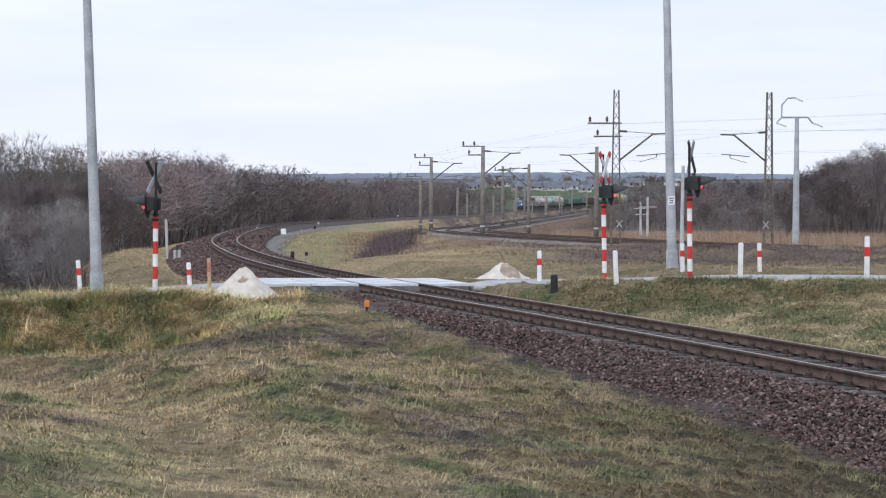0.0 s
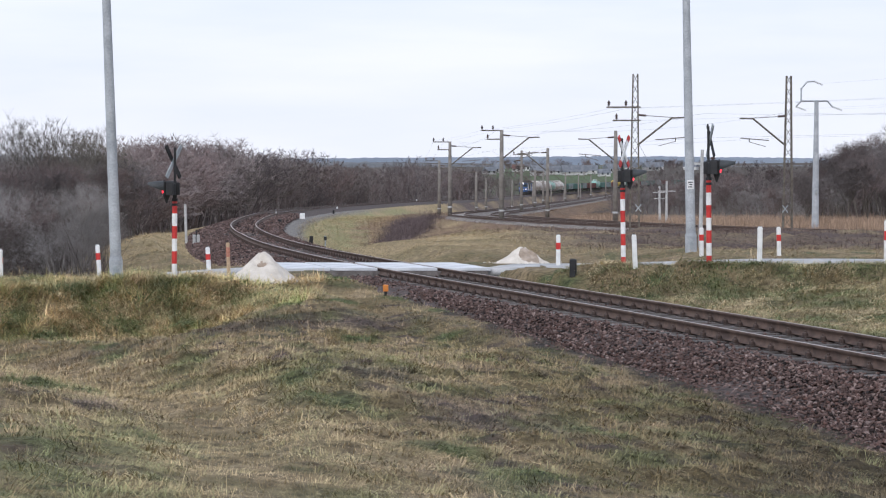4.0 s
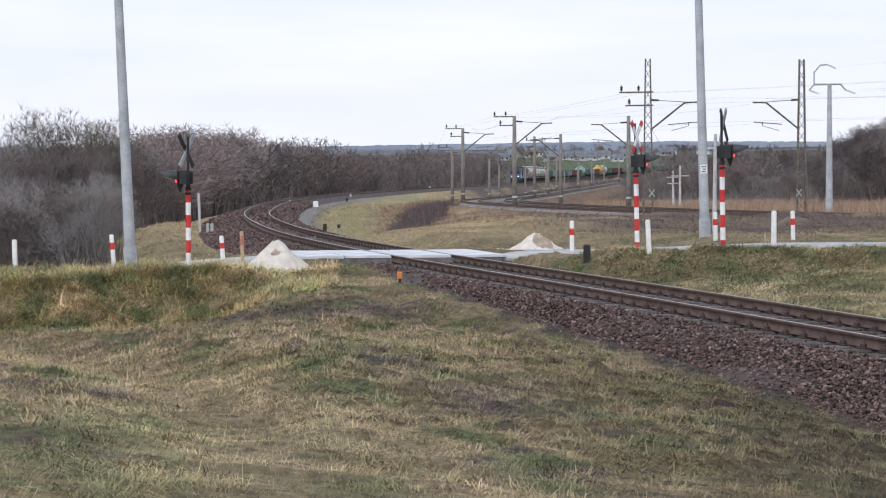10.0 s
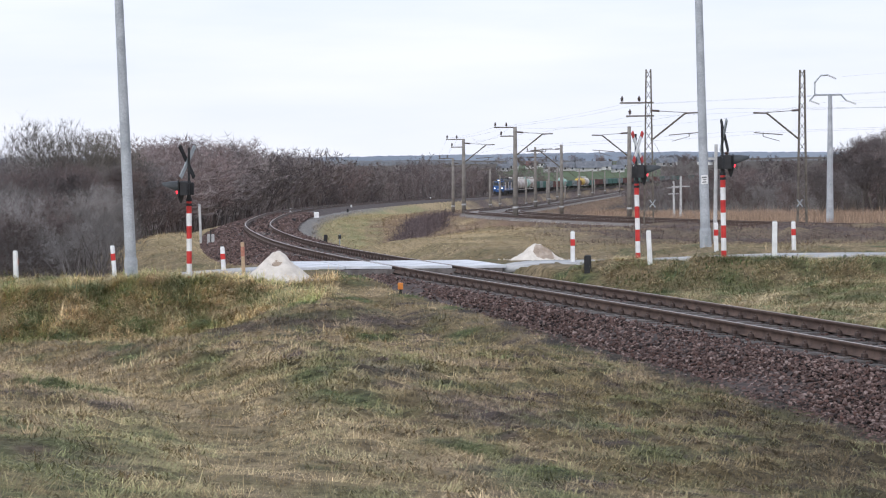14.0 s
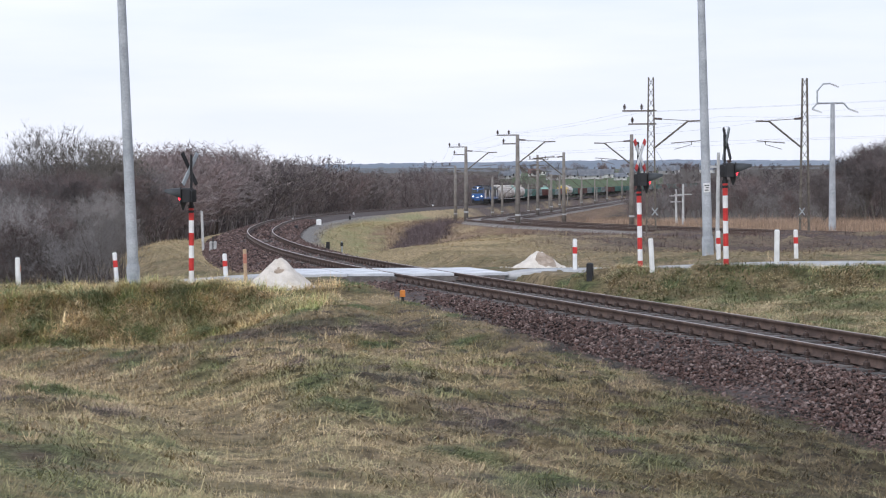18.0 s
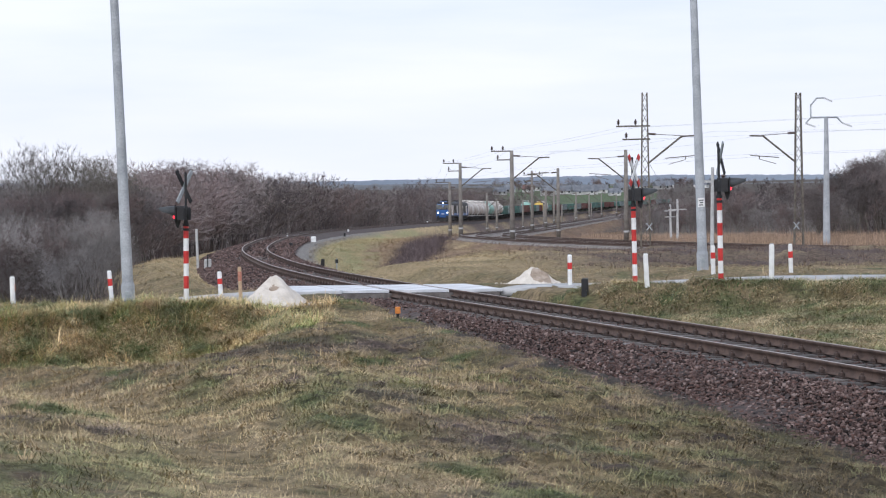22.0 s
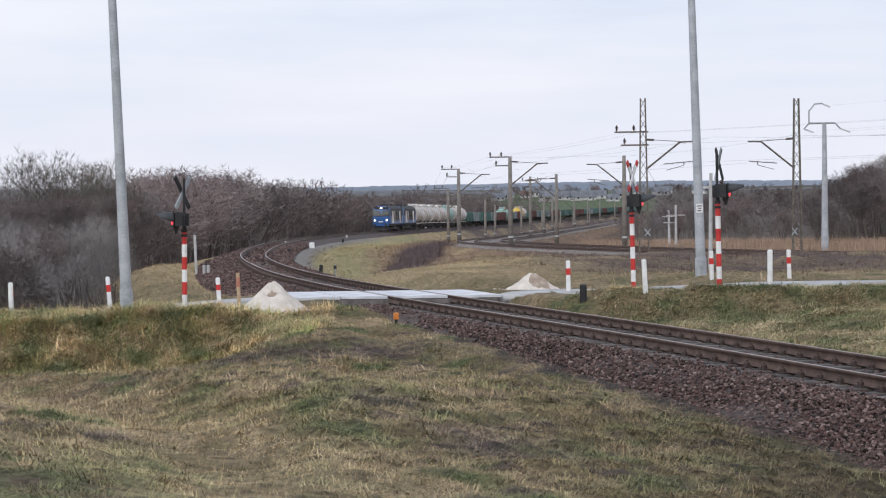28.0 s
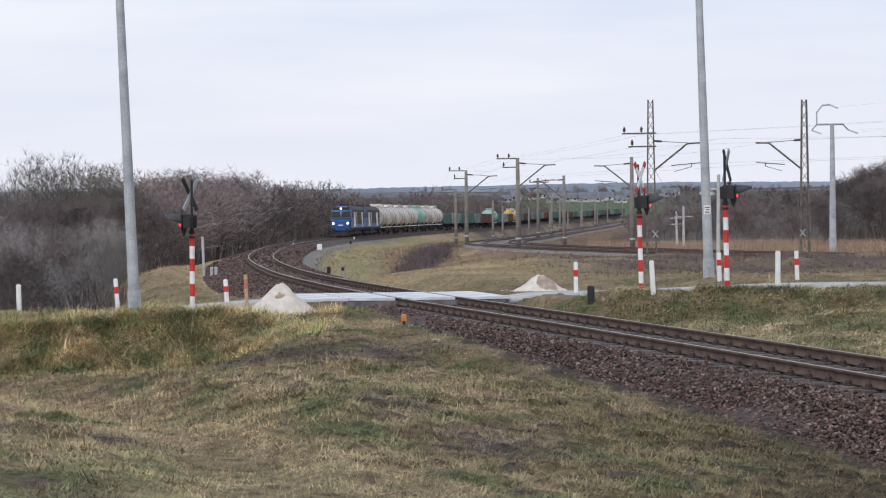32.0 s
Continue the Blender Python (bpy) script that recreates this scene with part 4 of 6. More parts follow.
def cantilever(t, side, z, reach):
    """Sloping tube from the mast to the catenary, with a registration arm; side is the sign along x."""
    p = part("cantilever", Geo().tube((side * 0.15, 0, z), (side * (reach - 0.55), 0, z + 1.75), 0.06, n=8).tube((side * (reach - 0.6), 0, z + 1.75), (side * (reach + 0.35), 0, z + 1.78), 0.05, n=8), M_LATTICE, t)
    part("tie_rod", Geo().tube((side * 0.1, 0, z + 1.95), (side * (reach - 0.4), 0, z + 1.78), 0.022, n=5), M_LATTICE, p)
    part("tie_insulator", Geo().tube((side * 0.15, 0, z + 1.95), (side * 0.7, 0, z + 1.91), 0.07, n=8), M_CERAMIC, p)
    part("registration_arm", Geo().tube((side * 1.3, 0, z + 0.35), (side * (reach + 0.3), 0, z + 0.5), 0.03, n=6).tube((side * (reach - 0.3), 0, z + 0.5), (side * (reach - 0.3), 0, z + 0.25), 0.03, n=6), M_LATTICE, p)
    part("steady_arm", Geo().tube((side * (reach - 0.3), 0, z + 0.25), (side * (reach - 1.4), 0, z - 0.05), 0.02, n=5), M_LATTICE, p)
    return p


def make_mast(x, y, h, kind, side, zc, arms=(), yaw=0.0, reach=2.9, sign=False):
    z0 = hg(x, y) - 0.1
    label = {"lattice": "rusty steel lattice catenary mast beside the electrified line", "concrete": "weathered concrete catenary mast beside the electrified line"}[kind]
    t = thing("catenary_mast", pose(x, y, z0, 0, 0, yaw), label, "catenary mast", "catenary masts")
    if kind == "lattice":
        legs, braces = lattice_geo(h, 0.62, 0.3)
        for g in legs:
            part("leg", g, M_LATTICE, t)
        for g in braces:
            part("brace", g, M_LATTICE, t)
        part("foundation", Geo().box(0, 0, -0.3, 1.0, 0.7, 0.5, c=0.05), M_CONCRETE, t)
    else:
        part("shaft", Geo().lathe([(0.24, 0), (0.15, h)], 12), M_MASTCONC, t, smooth=True)
        part("white_ring", Geo().lathe([(0.24, 1.2), (0.24, 1.36)], 12), M_CONCRETE, t)
        part("foundation", Geo().box(0, 0, -0.3, 0.8, 0.8, 0.45, c=0.05), M_CONCRETE, t)
    if zc:
        cantilever(t, side, zc, reach)
    for za, x0, x1, pins in arms:
        arm = part("crossarm", Geo().box((x0 + x1) / 2, 0, za, abs(x1 - x0), 0.1, 0.1, c=0.015), M_LATTICE, t)
        for px in pins:
            part("pin", Geo().tube((px, 0, za + 0.08), (px, 0, za + 0.2), 0.025, n=6), M_LATTICE, arm)
            insulator(arm, (px, 0, za + 0.16), 0.34)
    if sign:
        s = part("warning_cross", Geo().box(0, 0, -0.3, 0.07, 0.02, 0.6), M_GALV, t, "small white diagonal cross", at=pose(0.25 * sign, -0.3, 1.9, 0, 38))
        part("cross_bar", Geo().box(0, 0, -0.3, 0.07, 0.02, 0.6), M_GALV, s, at=pose(0, -0.022, 0, 0, -76))
    return t


make_mast(23.6, 125.0, 10.55, "lattice", -1, 6.0, yaw=6, sign=-1)
make_mast(13.5, 124.0, 10.55, "lattice", 1, 5.95, ((8.35, -1.85, 0.35, (-1.7, -0.6)), (7.5, -1.45, 0.35, (-1.2,))), yaw=-8, sign=1)
make_mast(6.5, 165.0, 8.2, "concrete", 1, 5.8, ((8.1, -1.8, 0.1, (-1.7, -0.75)), (7.35, -1.3, 0.1, (-1.2,))), yaw=-5)
make_mast(16.3, 165.0, 8.3, "concrete", -1, 5.8, yaw=5)
make_mast(2.5, 200.0, 8.1, "concrete", 1, 5.7, ((8.0, -1.8, 0.1, (-1.7, -0.7)), (7.2, -1.3, 0.1, (-1.2,))), yaw=-3)
make_mast(13.0, 205.0, 7.9, "concrete", -1, 5.5, yaw=8)
make_mast(1.7, 245.0, 7.4, "concrete", 1, 4.8, ((7.3, -1.8, 0.1, (-1.7, -0.7)), (6.3, -1.3, 1.3, (-1.2, 1.2))), yaw=4)
make_mast(12.2, 245.0, 8.2, "concrete", -1, 5.0, ((7.6, -1.1, 1.1, (-1.0, 1.0)), (6.8, -0.9, 0.9, ())), yaw=8)
for k, (x, y, h) in enumerate(((7.6, 290, 6.6), (16.6, 292, 6.2), (10.4, 332, 6.2), (20.5, 335, 6.4), (17.0, 378, 6.5), (28.0, 385, 6.4), (24.0, 430, 6.5), (35.0, 440, 6.4),
                               (32.0, 490, 6.5), (43.0, 500, 6.4), (40.0, 555, 6.5), (52.5, 560, 6.5), (50.0, 620, 6.5), (62.0, 630, 6.5))):
    make_mast(x, y, h, "concrete", -1 if k % 2 else 1, h - 2.2, ((h - 0.1, -2.0, 0.1, (-1.9,)),) if k % 3 == 0 else (), yaw=10)


def make_power_pole(x, y):
    t = thing("power_pole", pose(x, y, hg(x, y) - 0.1), "grey concrete power pole with a bent steel bracket and strain insulators", "power pole")
    z = 10.4
    part("shaft", Geo().lathe([(0.3, 0), (0.16, z)], 14), M_POLE, t)
    br = Geo().tube((-1.2, 0, z), (0.85, 0, z), 0.07, n=8).tube((-1.2, 0, z - 0.05), (-1.2, 0, z + 1.0), 0.06, n=8).tube((-1.2, 0, z + 0.95), (-0.75, 0, z + 1.5), 0.06, n=8)
    br.tube((-0.75, 0, z + 1.5), (-0.2, 0, z + 1.53), 0.06, n=8).tube((-1.2, 0, z), (-1.6, 0, z - 0.45), 0.06, n=8).tube((0.85, 0, z), (1.25, 0, z - 0.45), 0.06, n=8)
    part("bracket", br, M_GALV, t)
    for x0, z0, x1 in ((-0.2, z + 1.53, 0.75), (-1.6, z - 0.45, 0.85), (1.25, z - 0.45, 0.85)):
        for k in range(6):
            part("insulator_disc", Geo().tube((x0 + x1 * k / 6, 0.03 * k, z0 - 0.05 * k), (x0 + x1 * (k + 0.55) / 6, 0.03 * k, z0 - 0.05 * k - 0.02), 0.085, 0.05, n=8), M_CONCRETE, t)
    part("box", Geo().box(0, -0.28, 3.2, 0.25, 0.2, 0.3), M_GALV, t)


make_power_pole(30.5, 150.0)


def make_wood_pole(x, y, h, arm, r=0.13):
    t = thing("utility_pole", pose(x, y, hg(x, y) - 0.1, 0, random.uniform(-1, 1), 0), "slim pale utility pole with a crossarm in the field", "utility pole", "slim utility poles")
    part("shaft", Geo().lathe([(r, 0), (r * 0.75, h)], 10), M_CONCRETE, t)
    for z, w in arm:
        a = part("crossarm", Geo().box(0, 0, z, w, 0.08, 0.09), M_CONCRETE, t)
        for s in (-1, 1):
            insulator(a, (s * (w / 2 - 0.08), 0, z + 0.08), 0.25)


make_wood_pole(23.2, 190.0, 3.8, ((3.1, 1.3), (2.5, 1.1)))
make_wood_pole(22.6, 180.0, 4.2, ((3.2, 1.7),))
make_wood_pole(10.75, 75.0, 4.0, ((3.4, 1.0),), 0.085)


def wire(name, pts, r, sag, label, group):
    line_pts = [Vector(pts[0])]
    for a, b in zip(pts, pts[1:]):
        a, b = Vector(a), Vector(b)
        line_pts += [a.lerp(b, k / 8) - Vector((0, 0, 4 * sag * (k / 8) * (1 - k / 8))) for k in range(1, 9)]
    rings = []
    for i, p in enumerate(line_pts):
        d = (line_pts[min(i + 1, len(line_pts) - 1)] - line_pts[max(i - 1, 0)]).normalized()
        u = d.cross(Vector((0, 0, 1)))
        u = u.normalized() if u.length > 1e-3 else Vector((1, 0, 0))
        v = u.cross(d)
        rings.append([tuple(p + r * (math.cos(q) * u + math.sin(q) * v)) for q in (0.785, 2.356, 3.927, 5.498)])
    g = Geo().loft(rings)
    return tagged(new(name, g.mesh(name, M_WIRE)), label, "wire", group)


def over(p, y, z):
    s = s_of_y(p, y)
    a, yaw, _ = at_distance(p, s)
    return (a.x, a.y, a.z + z)


CAT = "overhead wires of the electrified line"
for p in (EAST_A, EAST_B):
    ys = (64, 92, 125, 165, 203, 245, 290, 333, 381, 435, 495, 557, 625)
    wire("contact_wire", [over(p, y, 5.9) for y in ys], 0.006, 0.04, "taut dark contact wire over the track", CAT)
    wire("catenary_wire", [over(p, y, 7.5) for y in ys], 0.006, 0.5, "sagging dark catenary wire over the track", CAT)
PW = "power lines across the sky"
for z, dx in ((9.0, 0.65), (7.0, -0.75), (7.0, 2.1)):
    wire("power_line", [(30.5 + dx, 150, z + 0.05), (30.5 + dx + 26, 95, z + 2.6)], 0.004, 0.6, "thin power line sagging between poles", PW)
for z, x0, y0 in ((9.5, -1.7, 8.2), (9.5, -0.6, 8.2), (8.4, -1.2, 7.4)):
    ins = [(13.5 + x0, 124, hg(13.5, 124) + y0), (6.5 + x0, 165, hg(6.5, 165) + y0 - 0.1), (2.5 + x0, 200, hg(2.5, 200) + y0 - 0.1), (1.7 + x0, 245, hg(1.7, 245) + y0 - 0.4)]
    wire("telegraph_line", [(13.5 + x0 + 34, 78, ins[0][2] + 0.6)] + ins, 0.005, 0.15, "thin telegraph wire on insulators", "telegraph wires")
wire("guy_wire", [(13.7, 124, hg(13.5, 124) + 6.0), (17.2, 124.5, hg(17.2, 124.5))], 0.012, 0, "taut guy wire of a lattice mast", "guy wires")
wire("guy_wire", [(13.7, 124, hg(13.5, 124) + 5.0), (16.4, 124.3, hg(16.4, 124.3))], 0.012, 0, "taut guy wire of a lattice mast", "guy wires")


# ---- woods ----
def grow(rng, spread, stems=1, droop=0.0, shoots=(2, 2, 2, 3), deepest=4):
    """Segments (start, end, radii, level) of a bare tree about nine metres high."""
    segs = []
    height = 9.0

    def branch(p, d, length, r, level):
        n = (5, 3, 2, 1, 1)[level]
        step = length / n
        for k in range(n):
            wob = (0.09, 0.2, 0.28, 0.35, 0.4)[level]
            d = (d + Vector((rng.gauss(0, wob), rng.gauss(0, wob), rng.gauss(0, wob * 0.6) + (0.07 if level < 3 else -droop)))).normalized()
            q = p + d * step
            r1 = r * (0.82 if level < deepest else 0.3)
            segs.append((p, q, r, r1, level))
            if level < deepest and (level or k):
                for _ in range(shoots[level] + (k == n - 1)):
                    side = Matrix.Rotation(rng.uniform(0, 6.28), 3, d) @ d.orthogonal().normalized()
                    out = (d * rng.uniform(0.4, 1.0) + side * rng.uniform(0.5, 1.0) * spread + Vector((0, 0, 0.25 - droop))).normalized()
                    share = (0.6, 0.6, 0.62, 0.75)[level] * rng.uniform(0.6, 1.1) * (1.15 - 0.5 * k / n)
                    branch(q, out, length * share, max(r1 * rng.uniform(0.4, 0.65), 0.008), level + 1)
            p, r = q, r1

    for s in range(stems):
        many = stems > 1
        lean = Vector((rng.gauss(0, 0.06 + 0.16 * many), rng.gauss(0, 0.06 + 0.16 * many), 1)).normalized()
        branch(Vector((rng.gauss(0, 0.25) * many, rng.gauss(0, 0.25) * many, -0.2)), lean, height * 0.62 * rng.uniform(0.85, 1.1), height * 0.012 / stems**0.4 + 0.02, 0)
    top = max(max(q.z for _, q, *_ in segs), 1)
    k = height / top
    return [(p * k, q * k, r0, r1, level) for p, q, r0, r1, level in segs]


def tree_meshes(name, seed, spread, stems, bark, twig, droop=0.0, shoots=(2, 3, 3, 3), split=1, deepest=4, thin=0.008):
    """Trunk and crown meshes of one kind of bare tree."""
    segs = grow(random.Random(seed), spread, stems, droop, shoots, deepest)
    out = []
    for low, material in ((True, bark), (False, twig)):
        vs, fs = [], []
        for p, q, r0, r1, level in segs:
            if (level <= split) != low:
                continue
            d = (q - p).normalized()
            a = d.orthogonal().normalized()
            b = d.cross(a)
            k = len(vs)
            if level >= deepest - 1:
                w = min(max(r0, thin), 1.5 * thin)
                if level == deepest:
                    w *= 0.75
                vs += [p + a * w, p - a * w, q]
                fs += [(k, k + 1, k + 2)]
            else:
                n = 6 if level == 0 and deepest == 4 else 3
                for c, r in ((p, r0), (q, r1)):
                    vs += [c + (a * math.cos(6.2832 * i / n) + b * math.sin(6.2832 * i / n)) * r for i in range(n)]
                for i in range(n):
                    fs += [(k + i, k + (i + 1) % n, k + n + (i + 1) % n), (k + i, k + n + (i + 1) % n, k + n + i)]
        out.append(fast_mesh(name, [tuple(v) for v in vs], fs, material))
    return out


def place_trees(kinds, spots, label_of, group):
    """Trees as things of their own; kinds share their meshes."""
    first = {}
    rng = random.Random(77)
    for x, y, k, s in spots:
        z = hg_many[(x, y)]
        m = pose(x, y, z - 0.15, rng.uniform(-3, 3), rng.uniform(-3, 3), rng.uniform(0, 360)) @ Matrix.Diagonal((s, s, s * rng.uniform(0.92, 1.1), 1))
        if k in first:
            copy_thing(first[k], m).matrix_basis = m
            continue
        t = thing("tree", m, label_of[k], "tree", group)
        part("trunk", kinds[k][0], None, t)
        part("crown", kinds[k][1], None, t)
        first[k] = t


FEW, DENSE = (1, 2, 3, 4), (2, 3, 3, 5)
KINDS = [tree_meshes("alder", 11, 0.85, 1, M_BARK, M_TWIG, -0.12, shoots=DENSE, thin=0.016), tree_meshes("alder", 12, 1.0, 1, M_BARK, M_TWIGRED, -0.1, shoots=DENSE, thin=0.016),
         tree_meshes("willow", 13, 1.0, 4, M_BARK, M_TWIGGREY, -0.2, shoots=FEW, thin=0.012), tree_meshes("oak", 14, 1.15, 1, M_BARK, M_BARK, -0.15, shoots=(3, 3, 3, 4), thin=0.009),
         tree_meshes("birch", 15, 0.7, 1, M_BIRCH, M_TWIGRED, 0.08, split=0, shoots=(2, 3, 3, 4)), tree_meshes("thicket", 16, 0.9, 5, M_TWIGRED, M_TWIGRED, shoots=FEW, thin=0.011),
         tree_meshes("thicket", 17, 0.9, 5, M_TWIGGREY, M_TWIGGREY, shoots=FEW, thin=0.011), tree_meshes("oak", 18, 1.1, 2, M_BARK, M_TWIG, -0.12, shoots=DENSE, thin=0.02)]
TREE_LABELS = ["bare grey-brown winter alder in a dense wood", "bare spreading winter alder with fine reddish twigs", "bare many-stemmed grey willow at the wood's edge", "bare broad winter oak with crooked limbs",
               "slender bare birch with pale bark", "bare reddish thicket bush", "bare grey thicket bush", "bare twin-stemmed winter oak with a dense dark crown"]
hg_many = {}


def scatter(rng, count, region, kinds, size):
    """Random spots (x, y, kind, scale) between two bearings and two ranges."""
    out = []
    b0, b1, y0, y1 = region
    while len(out) < count:
        y = y0 + (y1 - y0) * rng.random()
        x = y * (b0 + (b1 - b0) * rng.random())
        out.append((round(x, 2), round(y, 2), rng.choice(kinds), size(rng, x, y)))
    return out


def tree_scale(rise, y, z):
    """Scale of a nine-metre tree on ground z whose top stands that many thousandths of its distance above the eye."""
    return min(max((EYE + rise / 1000 * y - z) / 8.7, 0.22), 1.9)


def build_woods():
    rng = random.Random(5)
    # wood on the low ground beside the curve: bushes in front, taller trees behind
    spots = scatter(rng, 80, (-0.262, -0.135, 64, 100), (2, 5, 6, 6, 5, 5), lambda r, x, y: r.uniform(-28, -9))
    spots += scatter(rng, 90, (-0.262, -0.125, 98, 150), (0, 1, 2, 7, 5, 1), lambda r, x, y: r.uniform(-9, 5))
    spots += scatter(rng, 12, (-0.25, -0.17, 68, 92), (2, 6), lambda r, x, y: r.uniform(-16, -6))
    # single trees that stand out above it
    spots += [(-18.4, 118, 3, 24), (-20.4, 121, 3, 24), (-21.6, 118, 3, 23), (-23.4, 119, 3, 22), (-17.4, 116, 3, 21), (-25.0, 122, 2, 15), (-23.4, 127, 2, 14), (-19.2, 126, 3, 24), (-22.4, 124, 3, 20), (-27.6, 124, 7, 7), (-29.6, 130, 7, 8), (-28.4, 122, 7, 6), (-16.4, 122, 3, 18),
              (-16.0, 72, 4, -12), (-18.4, 76, 4, -18), (-19.5, 80, 4, -14), (-17.2, 84, 4, -16), (-18.8, 140, 7, 11), (-16.6, 144, 7, 10)]
    spots += scatter(rng, 75, (0.1, 0.245, 205, 300), (0, 1, 2, 5, 6), lambda r, x, y: r.uniform(-15, -9.5) + 120 * max(0, x / y - 0.19))
    spots += scatter(rng, 40, (0.198, 0.25, 190, 260), (0, 1, 7), lambda r, x, y: r.uniform(-8, 1) + 450 * (x / y - 0.198))
    X, Y = np.array([s[0] for s in spots]), np.array([s[1] for s in spots])
    h, dm, de, dr = ground(X, Y)
    keep = []
    for (x, y, k, rise), z, m, e in zip(spots, h, dm, de):
        if abs(m) < 7.5 or abs(e - 2) < 14 or (x < 0 and m > -7.5):
            continue
        hg_many[(x, y)] = float(z)
        keep.append((x, y, k, tree_scale(rise, y, float(z))))
    place_trees(KINDS, keep, TREE_LABELS, "bare trees of the wood")


build_woods()


def joined_wood(name, regions, label, seed, kinds, shoots=(2, 1, 2, 0), thin=0.03, pale=1.0):
    """A distant wood in one mesh: light bare trees with their twigs, each tree with its own bark colour."""
    rng = random.Random(seed)
    tones = [rgb(0.165, 0.138, 0.134), rgb(0.125, 0.1, 0.098), rgb(0.2, 0.176, 0.17), rgb(0.085, 0.074, 0.075), rgb(0.15, 0.115, 0.11)]
    pieces = []
    for k in range(kinds):
        me = tree_meshes("far_tree", seed * 10 + k, rng.uniform(0.9, 1.15), rng.choice((1, 1, 2)), M_TWIGFAR, M_TWIGFAR, shoots=shoots, deepest=3, thin=thin)
        vv, ff = [], []
        off = 0
        for m in me:
            v = np.empty(len(m.vertices) * 3, np.float32)
            m.vertices.foreach_get("co", v)
            f = np.empty(len(m.polygons) * 3, np.int32)
            m.polygons.foreach_get("vertices", f)
            vv.append(v.reshape(-1, 3))
            ff.append(f.reshape(-1, 3) + off)
            off += len(m.vertices)
            bpy.data.meshes.remove(m)
        pieces.append((np.vstack(vv), np.vstack(ff)))
    V, F, C, base = [], [], [], 0
    for region, n, low, high in regions:
        spots = scatter(rng, n, region, (0,), lambda r, x, y: r.uniform(low, high))
        X, Y = np.array([s[0] for s in spots]), np.array([s[1] for s in spots])
        h, dm, de, dr = ground(X, Y)
        for (x, y, _, rise), z, m, e in zip(spots, h, dm, de):
            if abs(m) < 9 or abs(e - 2) < 12 or (x < 0.04 * y and y < 900 and m > -9):
                continue
            v, f = pieces[rng.randrange(kinds)]
            s = tree_scale(rise, y, z)
            a = rng.uniform(0, 6.28)
            wide = s * rng.uniform(0.9, 1.3)
            c, sn = math.cos(a) * wide, math.sin(a) * wide
            V.append(np.stack([v[:, 0] * c - v[:, 1] * sn + x, v[:, 0] * sn + v[:, 1] * c + y, v[:, 2] * s + z - 0.2], 1))
            F.append(f + base)
            C.append(np.tile(rng.choice(tones) * rng.uniform(0.75, 1.2) * pale, (len(v), 1)))
            base += len(v)
    return tagged(new(name, fast_mesh(name, np.vstack(V), np.vstack(F), M_TWIGFAR, np.vstack(C))), label, "wood", kind="stuff")


joined_wood("curve_wood", [((-0.175, -0.066, 150, 235), 190, -2, 8), ((-0.16, -0.068, 190, 260), 85, 9, 16.5), ((-0.265, -0.12, 150, 270), 110, -2, 7)],
            "bare winter wood beside the curve, purplish brown", 20, 7, (3, 2, 4, 0), 0.026, pale=1.6)
joined_wood("far_wood", [((-0.105, -0.06, 245, 400), 130, -2, 8), ((-0.07, -0.02, 245, 400), 170, -8, 0.5), ((-0.07, 0.035, 430, 640), 180, -7, 0.5), ((0.0, 0.06, 660, 900), 70, -7, -1.5),
                         ((0.085, 0.26, 290, 420), 200, -15, -9), ((0.1, 0.26, 440, 900), 190, -10, -3), ((-0.03, 0.01, 420, 640), 12, 1, 5)],
            "distant bare winter wood, grey-brown", 21, 6, thin=0.042)


# ---- grass, scrub and reeds ----
def blades(name, X, Y, length, width, lean, colours, label, category, seed, material=None, lift=0.0, flow=None, simple=False):
    """Bent blades, each of three triangles, at the given places."""
    rng = np.random.RandomState(seed)
    n = len(X)
    h = ground(X, Y)[0] - 0.02 + lift
    a = rng.uniform(0, 6.283, n) if flow is None else flow + rng.normal(0, 0.45, n)
    across = np.stack([np.cos(a + 1.57), np.sin(a + 1.57), np.zeros(n)], 1) * (width / 2)[:, None]
    out = np.stack([np.cos(a), np.sin(a), np.zeros(n)], 1)
    base = np.stack([X, Y, h], 1)
    mid = base + out * (length * lean * 0.35)[:, None]
    mid[:, 2] += length * 0.6 * (1 - 0.45 * lean)
    tip = base + out * (length * lean)[:, None]
    tip[:, 2] += length * np.clip(1 - 0.75 * lean, 0.12, 1)
    if simple:
        V = np.stack([base - across, base + across, tip], 1).reshape(-1, 3)
        F = np.arange(3 * n).reshape(-1, 3)
        # colour is darker at the blade's base, lighter at its tip
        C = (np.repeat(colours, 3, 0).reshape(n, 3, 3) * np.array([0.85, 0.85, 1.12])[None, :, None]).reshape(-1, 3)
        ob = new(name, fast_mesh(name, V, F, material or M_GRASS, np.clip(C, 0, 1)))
        return tagged(ob, label, category, kind="stuff")
    V = np.stack([base - across, base + across, mid + across * 0.7, mid - across * 0.7, tip], 1).reshape(-1, 3)
    k = np.arange(n)[:, None] * 5
    F = np.concatenate([k + [0, 1, 2], k + [0, 2, 3], k + [3, 2, 4]], 1).reshape(-1, 3)
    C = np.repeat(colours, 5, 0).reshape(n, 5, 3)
    # colour grows lighter from base over middle to tip
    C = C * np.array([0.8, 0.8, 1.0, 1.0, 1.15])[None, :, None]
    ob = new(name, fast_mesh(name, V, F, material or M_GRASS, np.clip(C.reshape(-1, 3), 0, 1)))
    return tagged(ob, label, category, kind="stuff")


def sector(rng, n, b0, b1, y0, y1):
    y = np.sqrt(rng.uniform(y0**2, y1**2, n))
    return y * rng.uniform(b0, b1, n), y


